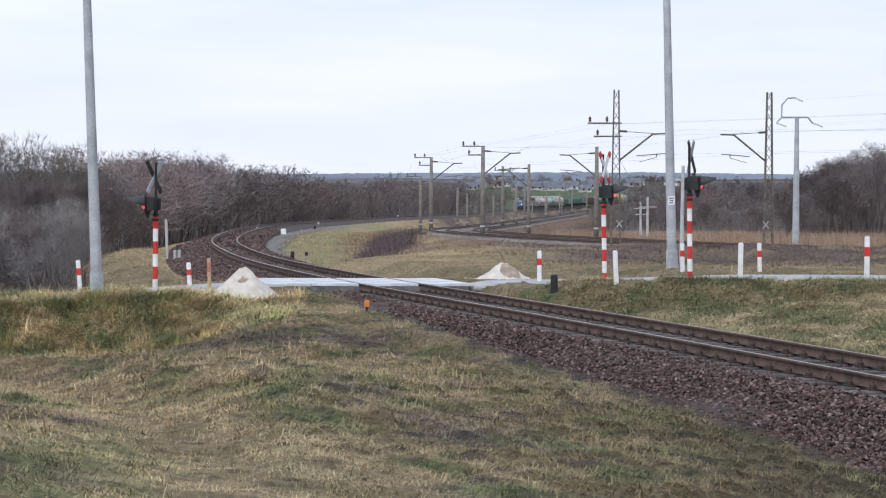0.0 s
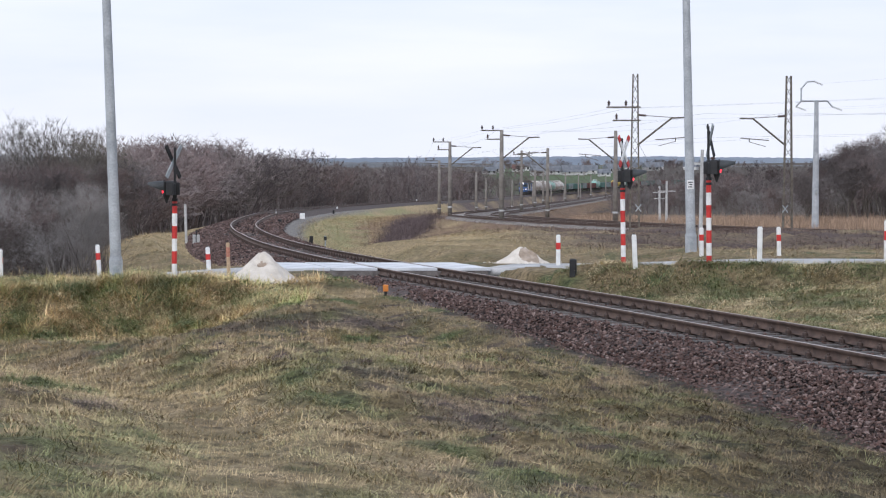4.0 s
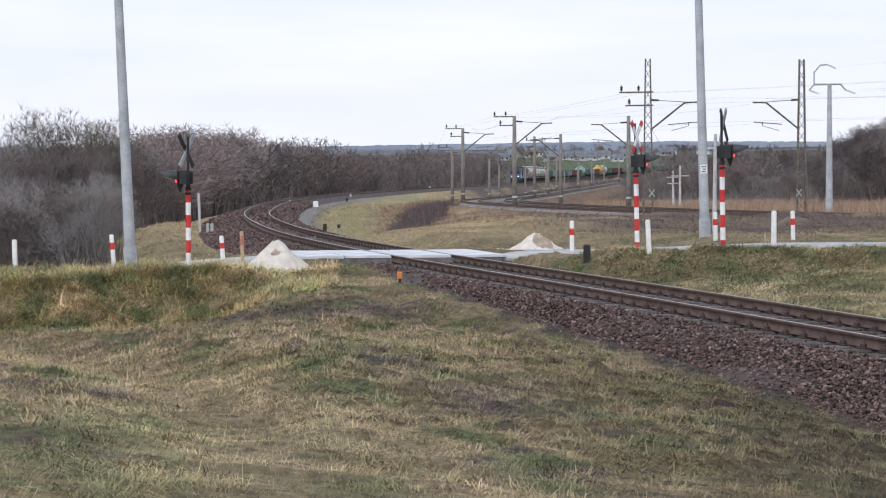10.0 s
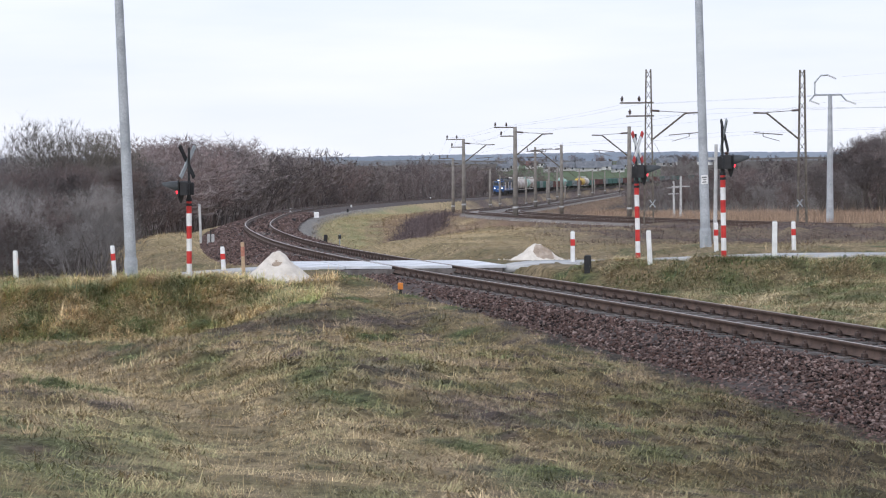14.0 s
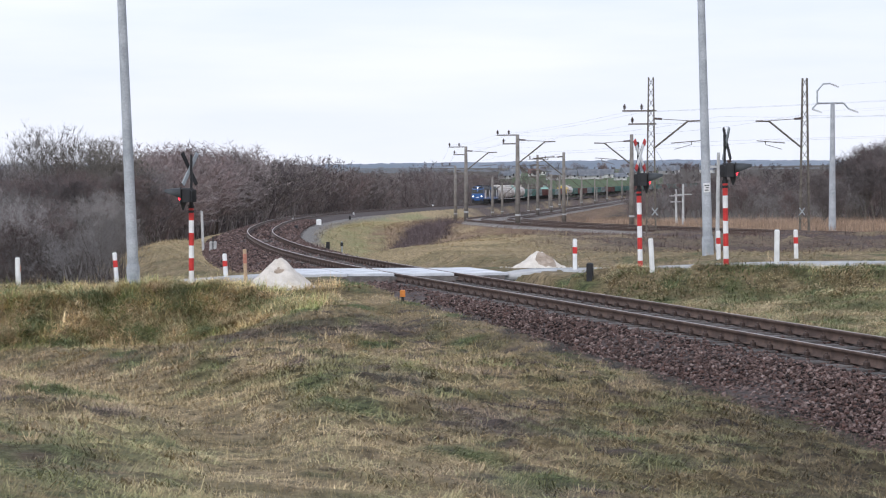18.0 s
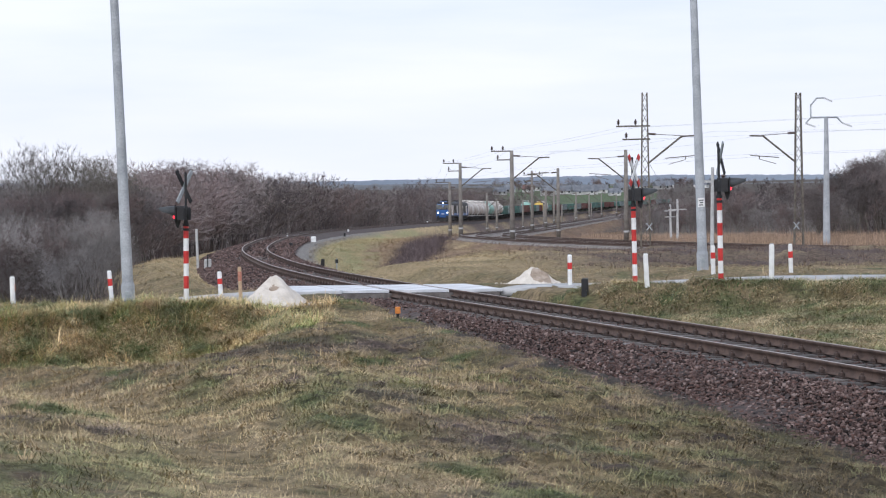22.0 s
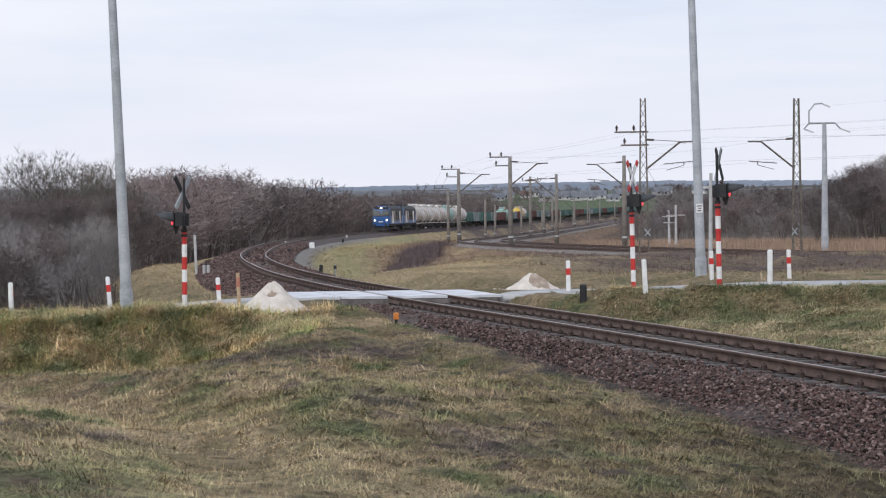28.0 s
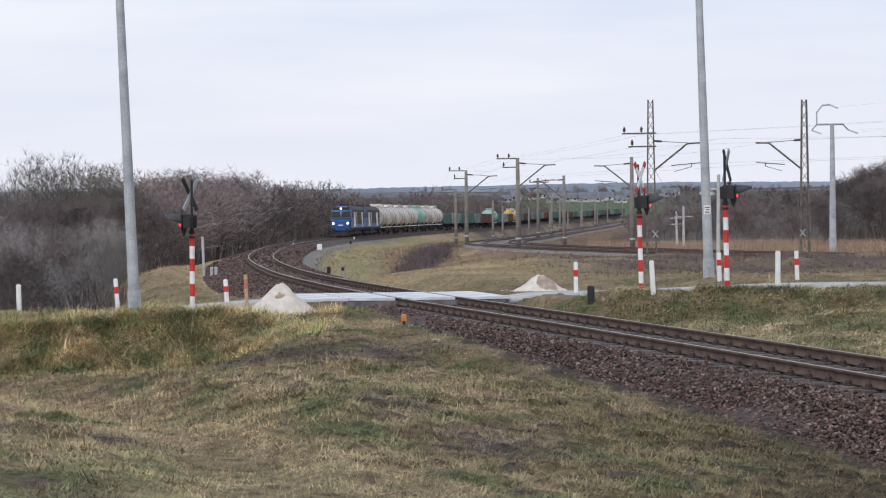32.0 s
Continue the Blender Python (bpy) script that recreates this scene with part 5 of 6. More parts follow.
def build_grass():
    rng = np.random.RandomState(9)
    # foreground tussocks: fine short blades that fall outwards from many centres
    cy = rng.uniform(7.5**0.6, 48.5**0.6, 26000) ** (1 / 0.6)
    cx = cy * rng.uniform(-0.265, 0.265, len(cy))
    m = 820000
    pick = rng.randint(0, len(cx), m)
    wide = np.clip(0.0055 * cy[pick] + 0.045, 0.07, 0.25) * rng.uniform(0.5, 1.5, len(cx))[pick]
    ox, oy = rng.normal(0, 1, m) * wide, rng.normal(0, 1.2, m) * wide
    X, Y = cx[pick] + ox, cy[pick] + oy
    tone = (0.6 * rng.normal(0, 1, len(cx)) + 0.9 * wave(cx, cy, 0.9, 66))[pick]
    lay = (2.2 * wave(cx, cy, 3, 60) - 0.7 + rng.normal(0, 1.1, len(cx)))[pick]
    flow = np.arctan2(oy + 1.3 * wide * np.sin(lay), ox + 1.3 * wide * np.cos(lay))
    big = rng.uniform(0.5, 1.6, len(cx))[pick]
    h, dm, de, dr = ground(X, Y)
    edge = np.where(dm < 0, ballast_foot(Y) + 0.2, 2.2) + 0.25 * wave(X, Y, 1.2, 51)
    keep = (np.abs(dm) > edge) & ((np.abs(dr) > np.where(dm > 0, 1.75, 2.2) + 0.2 * wave(X, Y, 1.2, 52))) & (np.hypot((X + 4.05) / 1.0, (Y - 47.6) / 1.38) > 0.9)
    keep &= np.hypot(X - 3.56, (Y - 46.3) / 2.4) > 0.4
    keep &= ~((dm < 0) & (np.abs(dm) < edge + 0.5) & (rng.rand(m) < 0.35))
    X, Y, tone, flow, big, dm, de, dr = X[keep], Y[keep], tone[keep], flow[keep], big[keep], dm[keep], de[keep], dr[keep]
    n = len(X)
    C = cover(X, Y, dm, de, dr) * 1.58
    dark = np.clip((0.17 - C.mean(1)) / 0.06, 0, 1)
    dry = rng.rand(n) < (0.32 + 0.18 * np.clip(tone, -2, 2)) * (1 - 0.75 * dark)
    C = np.where(dry[:, None], C * 0.68 + STRAW * 0.38, C)
    bank = (X < -2.5) & (Y > 41.5) & (Y < 48)
    rust = bank & (rng.rand(n) < 0.14 + 0.1 * np.clip(tone, -1, 1))
    C = np.where(rust[:, None], rgb(0.28, 0.2, 0.11), C)
    C *= ((1 + 0.22 * np.clip(tone, -1.6, 1.6)) * np.where(bank, 1.75, 1.0))[:, None]
    length = rng.gamma(7, 0.012, n) * big * np.where(bank, 2.8, 1.0) * np.where(np.abs(dm) < 5, 0.8, 1) * np.clip(Y / 20, 0.7, 1.3)
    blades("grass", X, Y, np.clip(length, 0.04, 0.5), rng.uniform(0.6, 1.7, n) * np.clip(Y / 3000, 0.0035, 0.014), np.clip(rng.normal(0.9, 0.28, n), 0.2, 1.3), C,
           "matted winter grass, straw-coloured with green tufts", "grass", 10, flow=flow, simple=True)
    # small upright tufts among them
    k, each = 6500, 15
    ty = rng.uniform(8.0**0.7, 42**0.7, k) ** (1 / 0.7)
    tx = ty * rng.uniform(-0.262, 0.262, k)
    q = np.repeat(np.arange(k), each)
    X, Y = tx[q] + rng.normal(0, 0.035, len(q)), ty[q] + rng.normal(0, 0.035, len(q))
    dm, de, dr = ground(X, Y)[1:]
    keep = (dm < -ballast_foot(Y) - 0.35) & (wave(X, Y, 1.3, 72) > -0.5)
    X, Y, q, dm, de, dr = X[keep], Y[keep], q[keep], dm[keep], de[keep], dr[keep]
    n = len(X)
    C = cover(X, Y, dm, de, dr) * 1.4
    bright = rng.uniform(0.65, 1.35, k)[q]
    C = np.where((rng.rand(k) < 0.4)[q][:, None], C * 0.65 + STRAW * 0.28, C) * (bright * rng.uniform(0.8, 1.25, n))[:, None]
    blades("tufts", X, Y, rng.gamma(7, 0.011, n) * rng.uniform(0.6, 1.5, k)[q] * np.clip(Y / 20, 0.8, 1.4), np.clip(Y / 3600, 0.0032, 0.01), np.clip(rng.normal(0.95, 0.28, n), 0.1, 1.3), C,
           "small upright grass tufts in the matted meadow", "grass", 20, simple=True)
    # thicker matted swirls near the path
    k, each = 4200, 18
    ty = rng.uniform(8.3**0.8, 30**0.8, k) ** (1 / 0.8)
    tx = ty * rng.uniform(-0.262, 0.262, k)
    q = np.repeat(np.arange(k), each)
    X, Y = tx[q] + rng.normal(0, 0.06, len(q)), ty[q] + rng.normal(0, 0.07, len(q))
    dm, de, dr = ground(X, Y)[1:]
    keep = (dm < -ballast_foot(Y) - 0.5) & (np.abs(near_line(X, Y, PATH, 1)[0]) > 0.35)
    X, Y, q, dm, de, dr = X[keep], Y[keep], q[keep], dm[keep], de[keep], dr[keep]
    n = len(X)
    C = cover(X, Y, dm, de, dr) * 1.75
    C = np.where((rng.rand(k) < 0.35)[q][:, None], C * 0.5 + rgb(0.16, 0.17, 0.085) * 0.8, C) * (rng.uniform(0.7, 1.25, k)[q] * rng.uniform(0.75, 1.1, n))[:, None]
    flow = (3.0 * wave(tx, ty, 1.4, 73) + rng.normal(0, 0.7, k))[q]
    blades("matted_grass", X, Y, rng.gamma(8, 0.018, n) * rng.uniform(0.7, 1.3, k)[q], rng.uniform(0.8, 1.5, n) * np.clip(Y / 2600, 0.0048, 0.011), np.clip(rng.normal(1.12, 0.18, n), 0.5, 1.35), C,
           "matted swirls of olive and straw winter grass", "grass", 21, flow=flow)
    # verge and plain beyond the crossing
    X, Y = sector(rng, 190000, -0.25, 0.262, 48, 118)
    X2, Y2 = sector(rng, 110000, -0.12, 0.02, 100, 260)
    d2 = near_line(X2, Y2, MAIN)[0]
    ok = (d2 > 3.6) & (d2 < 12)
    X, Y = np.r_[X, X2[ok]], np.r_[Y, Y2[ok]]
    h, dm, de, dr = ground(X, Y)
    keep = (np.abs(dm) > np.where(dm < 0, 3.6, 3.0)) & (np.abs(dr) > 2.3) & ~((dm < -14) & (Y > 60)) & (np.hypot((X - 2.82) / 1.05, (Y - 56.0) / 1.0) > 0.85)
    keep &= ~((soft_step(np.abs(de - 2), 54, 36) * soft_step(Y, 62, 78) * soft_step(X, 2, 9) > 0.35) & (rng.rand(len(X)) < 0.96))
    X, Y, dm, de, dr = X[keep], Y[keep], dm[keep], de[keep], dr[keep]
    n = len(X)
    C = cover(X, Y, dm, de, dr) * 1.25
    C = np.where((rng.rand(n) < 0.6)[:, None], C * 0.4 + STRAW * 0.75, C) * (1 + 0.25 * wave(X, Y, 2.0, 71))[:, None]
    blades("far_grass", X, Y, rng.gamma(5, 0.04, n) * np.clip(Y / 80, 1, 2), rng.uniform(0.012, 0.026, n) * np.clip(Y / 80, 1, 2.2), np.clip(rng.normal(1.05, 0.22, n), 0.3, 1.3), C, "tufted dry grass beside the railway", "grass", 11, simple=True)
    # scrub on the near side of the electrified line
    X, Y = sector(rng, 170000, -0.06, 0.265, 64, 150)
    h, dm, de, dr = ground(X, Y)
    d = np.abs(de - 2.1)
    keep = (d > 3.9) & (d < 50) & (de < 2) & (Y > 64) & (np.abs(dm) > 10) & (wave(X, Y, 6, 53) + 1.3 * soft_step(X, 3, 9) + 0.5 * soft_step(-d, -20, -8) > 0.3)
    X, Y = X[keep], Y[keep]
    n = len(X)
    C = np.where((rng.rand(n) < 0.7)[:, None], rgb(0.13, 0.093, 0.085), rgb(0.21, 0.155, 0.12)) * (rng.uniform(0.7, 1.2, n) * (1 + 0.3 * wave(X, Y, 2.5, 67)))[:, None]
    blades("scrub", X, Y, rng.gamma(4, 0.055, n), rng.uniform(0.01, 0.026, n), np.clip(rng.normal(0.85, 0.3, n), 0, 1.25), C, "low purplish-brown winter scrub", "scrub", 12, simple=True)
    # rank growth between and beyond the curves
    X, Y = sector(rng, 170000, -0.03, 0.1, 112, 420)
    h, dm, de, dr = ground(X, Y)
    d = np.abs(de - 2.1)
    keep = (d > 3.9) & (dm > 9) & ((wave(X, Y, 14, 54) > -0.25) | (d < 12))
    X, Y = X[keep], Y[keep]
    n = len(X)
    C = np.where((rng.rand(n) < 0.55)[:, None], rgb(0.2, 0.135, 0.1), rgb(0.3, 0.22, 0.14)) * (rng.uniform(0.65, 1.2, n) * (1 + 0.35 * wave(X, Y, 5, 68)))[:, None]
    blades("rank_growth", X, Y, rng.gamma(6, 0.075, n), rng.uniform(0.015, 0.035, n), np.clip(rng.normal(0.95, 0.25, n), 0.2, 1.25), C, "brown rank growth between the tracks", "scrub", 13, simple=True)
    # brush along the foot of the curve's bank
    k, m = 80, 60000
    u = 0.22 + 0.55 * rng.rand(k)
    bx, by = -3.6 + 3.8 * u + rng.normal(0, 0.7, k), 126 + 84 * u + rng.normal(0, 4, k)
    q = rng.randint(0, k, m)
    tall = rng.uniform(0.4, 0.9, k)[q] * (0.6 + 0.45 * u[q])
    X, Y = bx[q] + rng.normal(0, 0.75, m), by[q] + rng.normal(0, 1.6, m)
    keep = near_line(X, Y, MAIN)[0] > 8.0
    X, Y, tall = X[keep], Y[keep], tall[keep]
    m = len(X)
    C = rgb(0.135, 0.104, 0.104) * (rng.uniform(0.55, 1.3, m) * (1 + 0.2 * wave(X, Y, 4, 69)))[:, None]
    blades("brush", X, Y, rng.gamma(4, 0.4, m) * tall, rng.uniform(0.01, 0.024, m), np.clip(rng.normal(0.85, 0.35, m), 0, 1.25), C, "purplish leafless brush at the foot of the bank", "brush", 17, simple=True)
    # reed field
    X, Y = sector(rng, 60000, 0.075, 0.265, 118, 215)
    h, dm, de, dr = ground(X, Y)
    keep = (de > 9.5) & (wave(X, Y, 16, 55) > -0.6)
    X, Y = X[keep], Y[keep]
    n = len(X)
    C = np.where((rng.rand(n) < 0.7)[:, None], rgb(0.34, 0.245, 0.175), rgb(0.24, 0.175, 0.135)) * rng.uniform(0.75, 1.2, n)[:, None]
    blades("reeds", X, Y, rng.gamma(8, 0.09, n), rng.uniform(0.02, 0.045, n), np.clip(rng.normal(0.25, 0.15, n), 0, 0.7), C, "rust-coloured dry reed field", "reeds", 14, simple=True)
    # long drooping grass on the bank, in tufts
    k = 900
    tx, ty = sector(rng, k, -0.262, -0.06, 42.4, 46.4)
    q = rng.randint(0, k, 42000)
    X, Y = tx[q] + rng.normal(0, 0.13, 42000), ty[q] + rng.normal(0, 0.13, 42000)
    h, dm, de, dr = ground(X, Y)
    keep = (dm < -4.2) & (dr > 2.2) & (np.hypot((X + 4.05) / 0.9, (Y - 47.5) / 1.25) > 1.0) & (Y < 46.5) & ~((X > -5.3) & (Y > 45.0))
    X, Y, q = X[keep], Y[keep], q[keep]
    n = len(X)
    kinds = np.array([(0.1, 0.122, 0.058), (0.29, 0.235, 0.145), (0.23, 0.16, 0.085), (0.145, 0.147, 0.075), (0.07, 0.088, 0.045)])
    which = np.clip((wave(tx, ty, 1.5, 59) + rng.normal(0, 0.45, k)) * 1.6 + 2, 0, 4.9).astype(int)
    C = kinds[np.array([1, 2, 3, 0, 4])[which][q]] * rng.uniform(1.5, 2.9, n)[:, None]
    flow = (np.where(wave(tx, ty, 2.2, 62) > 0, -0.35, -2.6) + rng.normal(0, 0.35, k))[q]
    blades("bank_grass", X, Y, rng.gamma(9, 0.042, n), rng.uniform(0.006, 0.014, n), np.clip(rng.normal(1.15, 0.15, n), 0.6, 1.35), C, "long drooping green and rusty grass on the bank", "grass", 18, flow=flow)
    # long tufts on the verge beyond the rails
    k = 1100
    tx, ty = sector(rng, k, 0.06, 0.262, 33, 48.4)
    q = rng.randint(0, k, 42000)
    X, Y = tx[q] + rng.normal(0, 0.14, 42000), ty[q] + rng.normal(0, 0.14, 42000)
    h, dm, de, dr = ground(X, Y)
    keep = (dm > 2.6) & (dr > 2.0 + 0.7 * soft_step(X, 4, 7) + 0.3 * wave(X, Y, 1.5, 65)) & (np.hypot(X - 3.56, (Y - 46.3) / 2.4) > 0.45)
    X, Y, q, dr = X[keep], Y[keep], q[keep], dr[keep]
    n = len(X)
    which = np.clip((wave(tx, ty, 2.6, 63) + rng.normal(0, 0.5, k)) * 1.6 + 2, 0, 4.9).astype(int)
    C = kinds[np.array([1, 1, 3, 0, 3])[which][q]] * rng.uniform(1.4, 2.4, n)[:, None]
    flow = (np.where(wave(tx, ty, 2.2, 64) > 0, -0.5, -2.5) + rng.normal(0, 0.6, k))[q]
    blades("verge_grass", X, Y, rng.gamma(8, 0.03, n), rng.uniform(0.006, 0.014, n), np.clip(rng.normal(1.12, 0.17, n), 0.5, 1.35), C, "tufted green and straw grass on the verge", "grass", 19, flow=flow)
    # leafy green weeds on the bank
    X, Y = sector(rng, 6000, -0.25, -0.07, 41, 47)
    keep = (X < -2.6) & (Y < 46.3) & (wave(X, Y, 1.4, 56) > 0.1)
    X, Y = X[keep], Y[keep]
    for x, y, rx, ry, count in ((-2.4, 48.0, 0.8, 0.9, 700), (6.6, 45.2, 0.7, 0.35, 260), (7.3, 44.6, 1.3, 0.5, 400), (4.6, 45.6, 1.0, 0.4, 300), (9.6, 44.0, 1.4, 0.5, 300), (5.3, 49.0, 0.6, 0.3, 160)):
        X, Y = np.r_[X, x + rx * rng.normal(0, 0.6, count)], np.r_[Y, y + ry * rng.normal(0, 0.6, count)]
    dm, de, dr = ground(X, Y)[1:]
    keep = (np.abs(dm) > 2.4) & (np.abs(dr) > 1.7)
    X, Y = X[keep], Y[keep]
    n = len(X)
    C = np.where((rng.rand(n) < 0.6)[:, None], rgb(0.1, 0.14, 0.06), rgb(0.16, 0.19, 0.09)) * rng.uniform(0.7, 1.3, n)[:, None]
    blades("weeds", X, Y, rng.gamma(8, 0.014, n), rng.uniform(0.012, 0.03, n), np.clip(rng.normal(0.85, 0.3, n), 0, 1.2), C, "leafy green weeds on the bank", "weeds", 15)
    # undergrowth of the woods: thin upright stems
    for name, b0, b1, y0, y1, count, size, w in (("undergrowth", -0.265, -0.11, 62, 150, 60000, 0.3, 0.016), ("wood_edge", -0.17, 0.03, 150, 480, 60000, 0.45, 0.04), ("field_wood", 0.085, 0.265, 200, 330, 60000, 0.34, 0.035)):
        X, Y = sector(rng, count, b0, b1, y0, y1)
        h, dm, de, dr = ground(X, Y)
        keep = ((dm < -9 - 4 * wave(X, Y, 9, 57)) if b0 < 0 else (de > 45)) & (Y > 58 + 2 * wave(X, Y, 5, 58))
        X, Y = X[keep], Y[keep]
        n = len(X)
        C = np.where((rng.rand(n) < 0.16)[:, None], rgb(0.22, 0.195, 0.185), rgb(0.115, 0.094, 0.09)) * (rng.uniform(0.6, 1.25, n) * (1 + 0.3 * wave(X, Y, 8, 70)))[:, None]
        blades(name, X, Y, rng.gamma(4, size * 1.4, n), rng.uniform(0.35, 1.1, n) * w, np.clip(rng.normal(0.85, 0.35, n), 0, 1.25), C, "dense bare undergrowth of a winter wood", "undergrowth", 16)


build_grass()


# ---- ballast stones ----
def build_stones():
    rng = np.random.RandomState(4)
    n = 88000
    y0, y1 = s_of_y(MAIN, 20.5), s_of_y(MAIN, 100)
    u = rng.rand(n) ** 2.1
    s = np.where(np.arange(n) < 72000, y0 + (y1 - y0) * u, s_of_y(MAIN, 85) + 115 * rng.rand(n))
    d = np.where((rng.rand(n) < 0.6) & (s < s_of_y(MAIN, 52)), rng.uniform(-3.5, -1.2, n), rng.uniform(-3.4, 2.6, n))
    i = s.astype(int)
    _, r = normals(MAIN)
    f = (s - i)[:, None]
    p = MAIN[i] * (1 - f) + MAIN[i + 1] * f
    z = np.interp(d, [-3.6, -3.0, -1.95, -1.4, 0, 1.4, 1.95, 3.0, 3.5], [-0.72, -0.57, -0.27, -0.225, -0.25, -0.225, -0.27, -0.66, -0.75])
    c = p + np.stack([r[i, 0] * d, r[i, 1] * d, z + rng.uniform(-0.01, 0.035, n)], 1)
    meadow = d < -1.9
    c[meadow, 2] = np.maximum(c[meadow, 2], ground(c[meadow, 0], c[meadow, 1])[0] - 0.005)
    on_rail = np.abs(np.abs(d) - 0.796) < 0.13
    on_deck = (c[:, 1] > 51.8) & (c[:, 1] < 56.2)
    keep = ~on_rail & ~on_deck & ~((np.abs(d) < 1.35) & (rng.rand(n) < 0.55))
    over_foot = -d - ballast_foot(c[:, 1]) - 0.12 * wave(c[:, 0], c[:, 1], 1.5, 61)
    keep &= (c[:, 1] > 52) | (over_foot < 0.12) | ((over_foot < 0.4) & (rng.rand(n) < 0.2))
    c, i = c[keep], i[keep]
    n = len(c)
    # broken blocks: longer than wide, flatter than both, mostly lying flat, each corner chipped in its own way
    corner = np.array([(a, b, h) for h in (-1, 1) for a, b in ((-1, -1), (1, -1), (1, 1), (-1, 1))], float)
    tri = np.array([(0, 2, 1), (0, 3, 2), (4, 5, 6), (4, 6, 7), (0, 1, 5), (0, 5, 4), (1, 2, 6), (1, 6, 5), (2, 3, 7), (2, 7, 6), (3, 0, 4), (3, 4, 7)])
    rx, ry, rz = rng.normal(0, 0.5, n), rng.normal(0, 0.5, n), rng.uniform(0, 6.28, n)
    cx, sx, cy, sy, cz, sz = np.cos(rx), np.sin(rx), np.cos(ry), np.sin(ry), np.cos(rz), np.sin(rz)
    R = np.stack([cz * cy, cz * sy * sx - sz * cx, cz * sy * cx + sz * sx, sz * cy, sz * sy * sx + cz * cx, sz * sy * cx - cz * sx, -sy, cy * sx, cy * cx], 1).reshape(n, 3, 3)
    axes = rng.uniform(0.016, 0.036, n)[:, None] * np.stack([rng.uniform(0.9, 1.5, n), rng.uniform(0.6, 1.0, n), rng.uniform(0.4, 0.7, n)], 1) * np.clip(c[:, 1] / 42, 1, 3.2)[:, None]
    chip = rng.uniform(0.45, 1.05, (n, 8, 3))
    V = np.einsum("nij,nkj->nki", R, corner[None] * axes[:, None, :] * chip) + c[:, None, :]
    F = (tri[None] + 8 * np.arange(n)[:, None, None]).reshape(-1, 3)
    tones = np.array([(0.108, 0.071, 0.063), (0.068, 0.045, 0.041), (0.17, 0.12, 0.108), (0.025, 0.019, 0.018), (0.095, 0.056, 0.048), (0.23, 0.175, 0.16)])
    C = tones[rng.choice(6, n, p=[0.28, 0.2, 0.2, 0.12, 0.14, 0.06])]
    ob = new("ballast_stones", fast_mesh("ballast_stones", V.reshape(-1, 3), F, M_STONE, np.repeat(C, 8, 0)))
    tagged(ob, "loose reddish-brown crushed stone ballast", "ballast", kind="stuff")


build_stones()


# ---- village and far hills ----
M_PLASTER = mat("pale_plaster", (0.42, 0.41, 0.4), (0.6, 0.6, 0.59), 0.3, 0.9, random_shade=0.35)
M_ROOFGREY = mat("grey_roofing", (0.1, 0.108, 0.125), (0.17, 0.18, 0.2), 0.4, 0.8, random_shade=0.2)
M_ROOFRED = mat("red_roof_tiles", (0.13, 0.07, 0.06), (0.19, 0.1, 0.085), 0.4, 0.8)
# distance haze is mixed into both hill colours as blue and grey-blue
M_HILLFAR = mat("far_wooded_hills_hazed", (0.16, 0.19, 0.235), (0.21, 0.24, 0.285), 0.004, 1.0, bump=0)
M_HILLMID = mat("mid_wooded_hills_hazed", (0.085, 0.092, 0.1), (0.145, 0.148, 0.155), 0.03, 1.0, bump=0)


def make_house(x, y, w, d, h, yaw, roof):
    w, d, h = w * 0.72, d * 0.72, h * 0.66
    t = thing("house", pose(x, y, hg(x, y) - 0.3, 0, 0, yaw), "pale rendered village house with a %s pitched roof" % ("red" if roof is M_ROOFRED else "grey"), "house", "village houses")
    part("wall", Geo().box(0, 0, 0, w, d, h), M_PLASTER, t)
    rise = d * 0.5
    part("roof", Geo().loft([[(-w / 2 - 0.4, -d / 2 - 0.5, h - 0.1), (-w / 2 - 0.4, d / 2 + 0.5, h - 0.1), (-w / 2 - 0.4, 0, h + rise)], [(w / 2 + 0.4, -d / 2 - 0.5, h - 0.1), (w / 2 + 0.4, d / 2 + 0.5, h - 0.1), (w / 2 + 0.4, 0, h + rise)]]), roof, t)
    k = max(2, int(w / 5))
    for i in range(k):
        part("window", Geo().box(-w / 2 + (i + 0.5) * w / k, -d / 2 - 0.03, 1.2, 1.1, 0.1, 1.3), M_WINDOW, t)
    part("chimney", Geo().box(w * 0.2, 0.8, h + rise * 0.5, 0.7, 0.7, rise * 0.8), M_ROOFGREY, t)
    return t


for x, y, w, d, h, yaw, roof in ((66, 1130, 11, 9, 4.5, 20, M_ROOFGREY), (78, 1150, 12, 9, 3.5, -15, M_ROOFGREY), (88, 1140, 20, 11, 3.2, 8, M_ROOFGREY), (99, 1165, 14, 9, 3.5, -5, M_ROOFGREY), (104, 1120, 9, 7, 3, 10, M_ROOFGREY),
                                 (115, 1190, 12, 9, 4, 30, M_ROOFGREY), (58, 1210, 9, 7, 3.5, -20, M_ROOFRED), (45, 1190, 9, 8, 4, 15, M_ROOFGREY), (132, 1230, 12, 9, 4, -10, M_ROOFGREY), (148, 1260, 14, 9, 4, 20, M_ROOFGREY),
                                 (70, 1280, 11, 9, 4, 0, M_ROOFGREY), (92, 1300, 10, 8, 4, 40, M_ROOFGREY), (160, 1330, 12, 9, 4, 5, M_ROOFGREY), (185, 1340, 13, 9, 4, -25, M_ROOFGREY), (38, 1150, 9, 7, 3.5, 30, M_ROOFGREY)):
    make_house(x, y, w, d, h, yaw, roof)


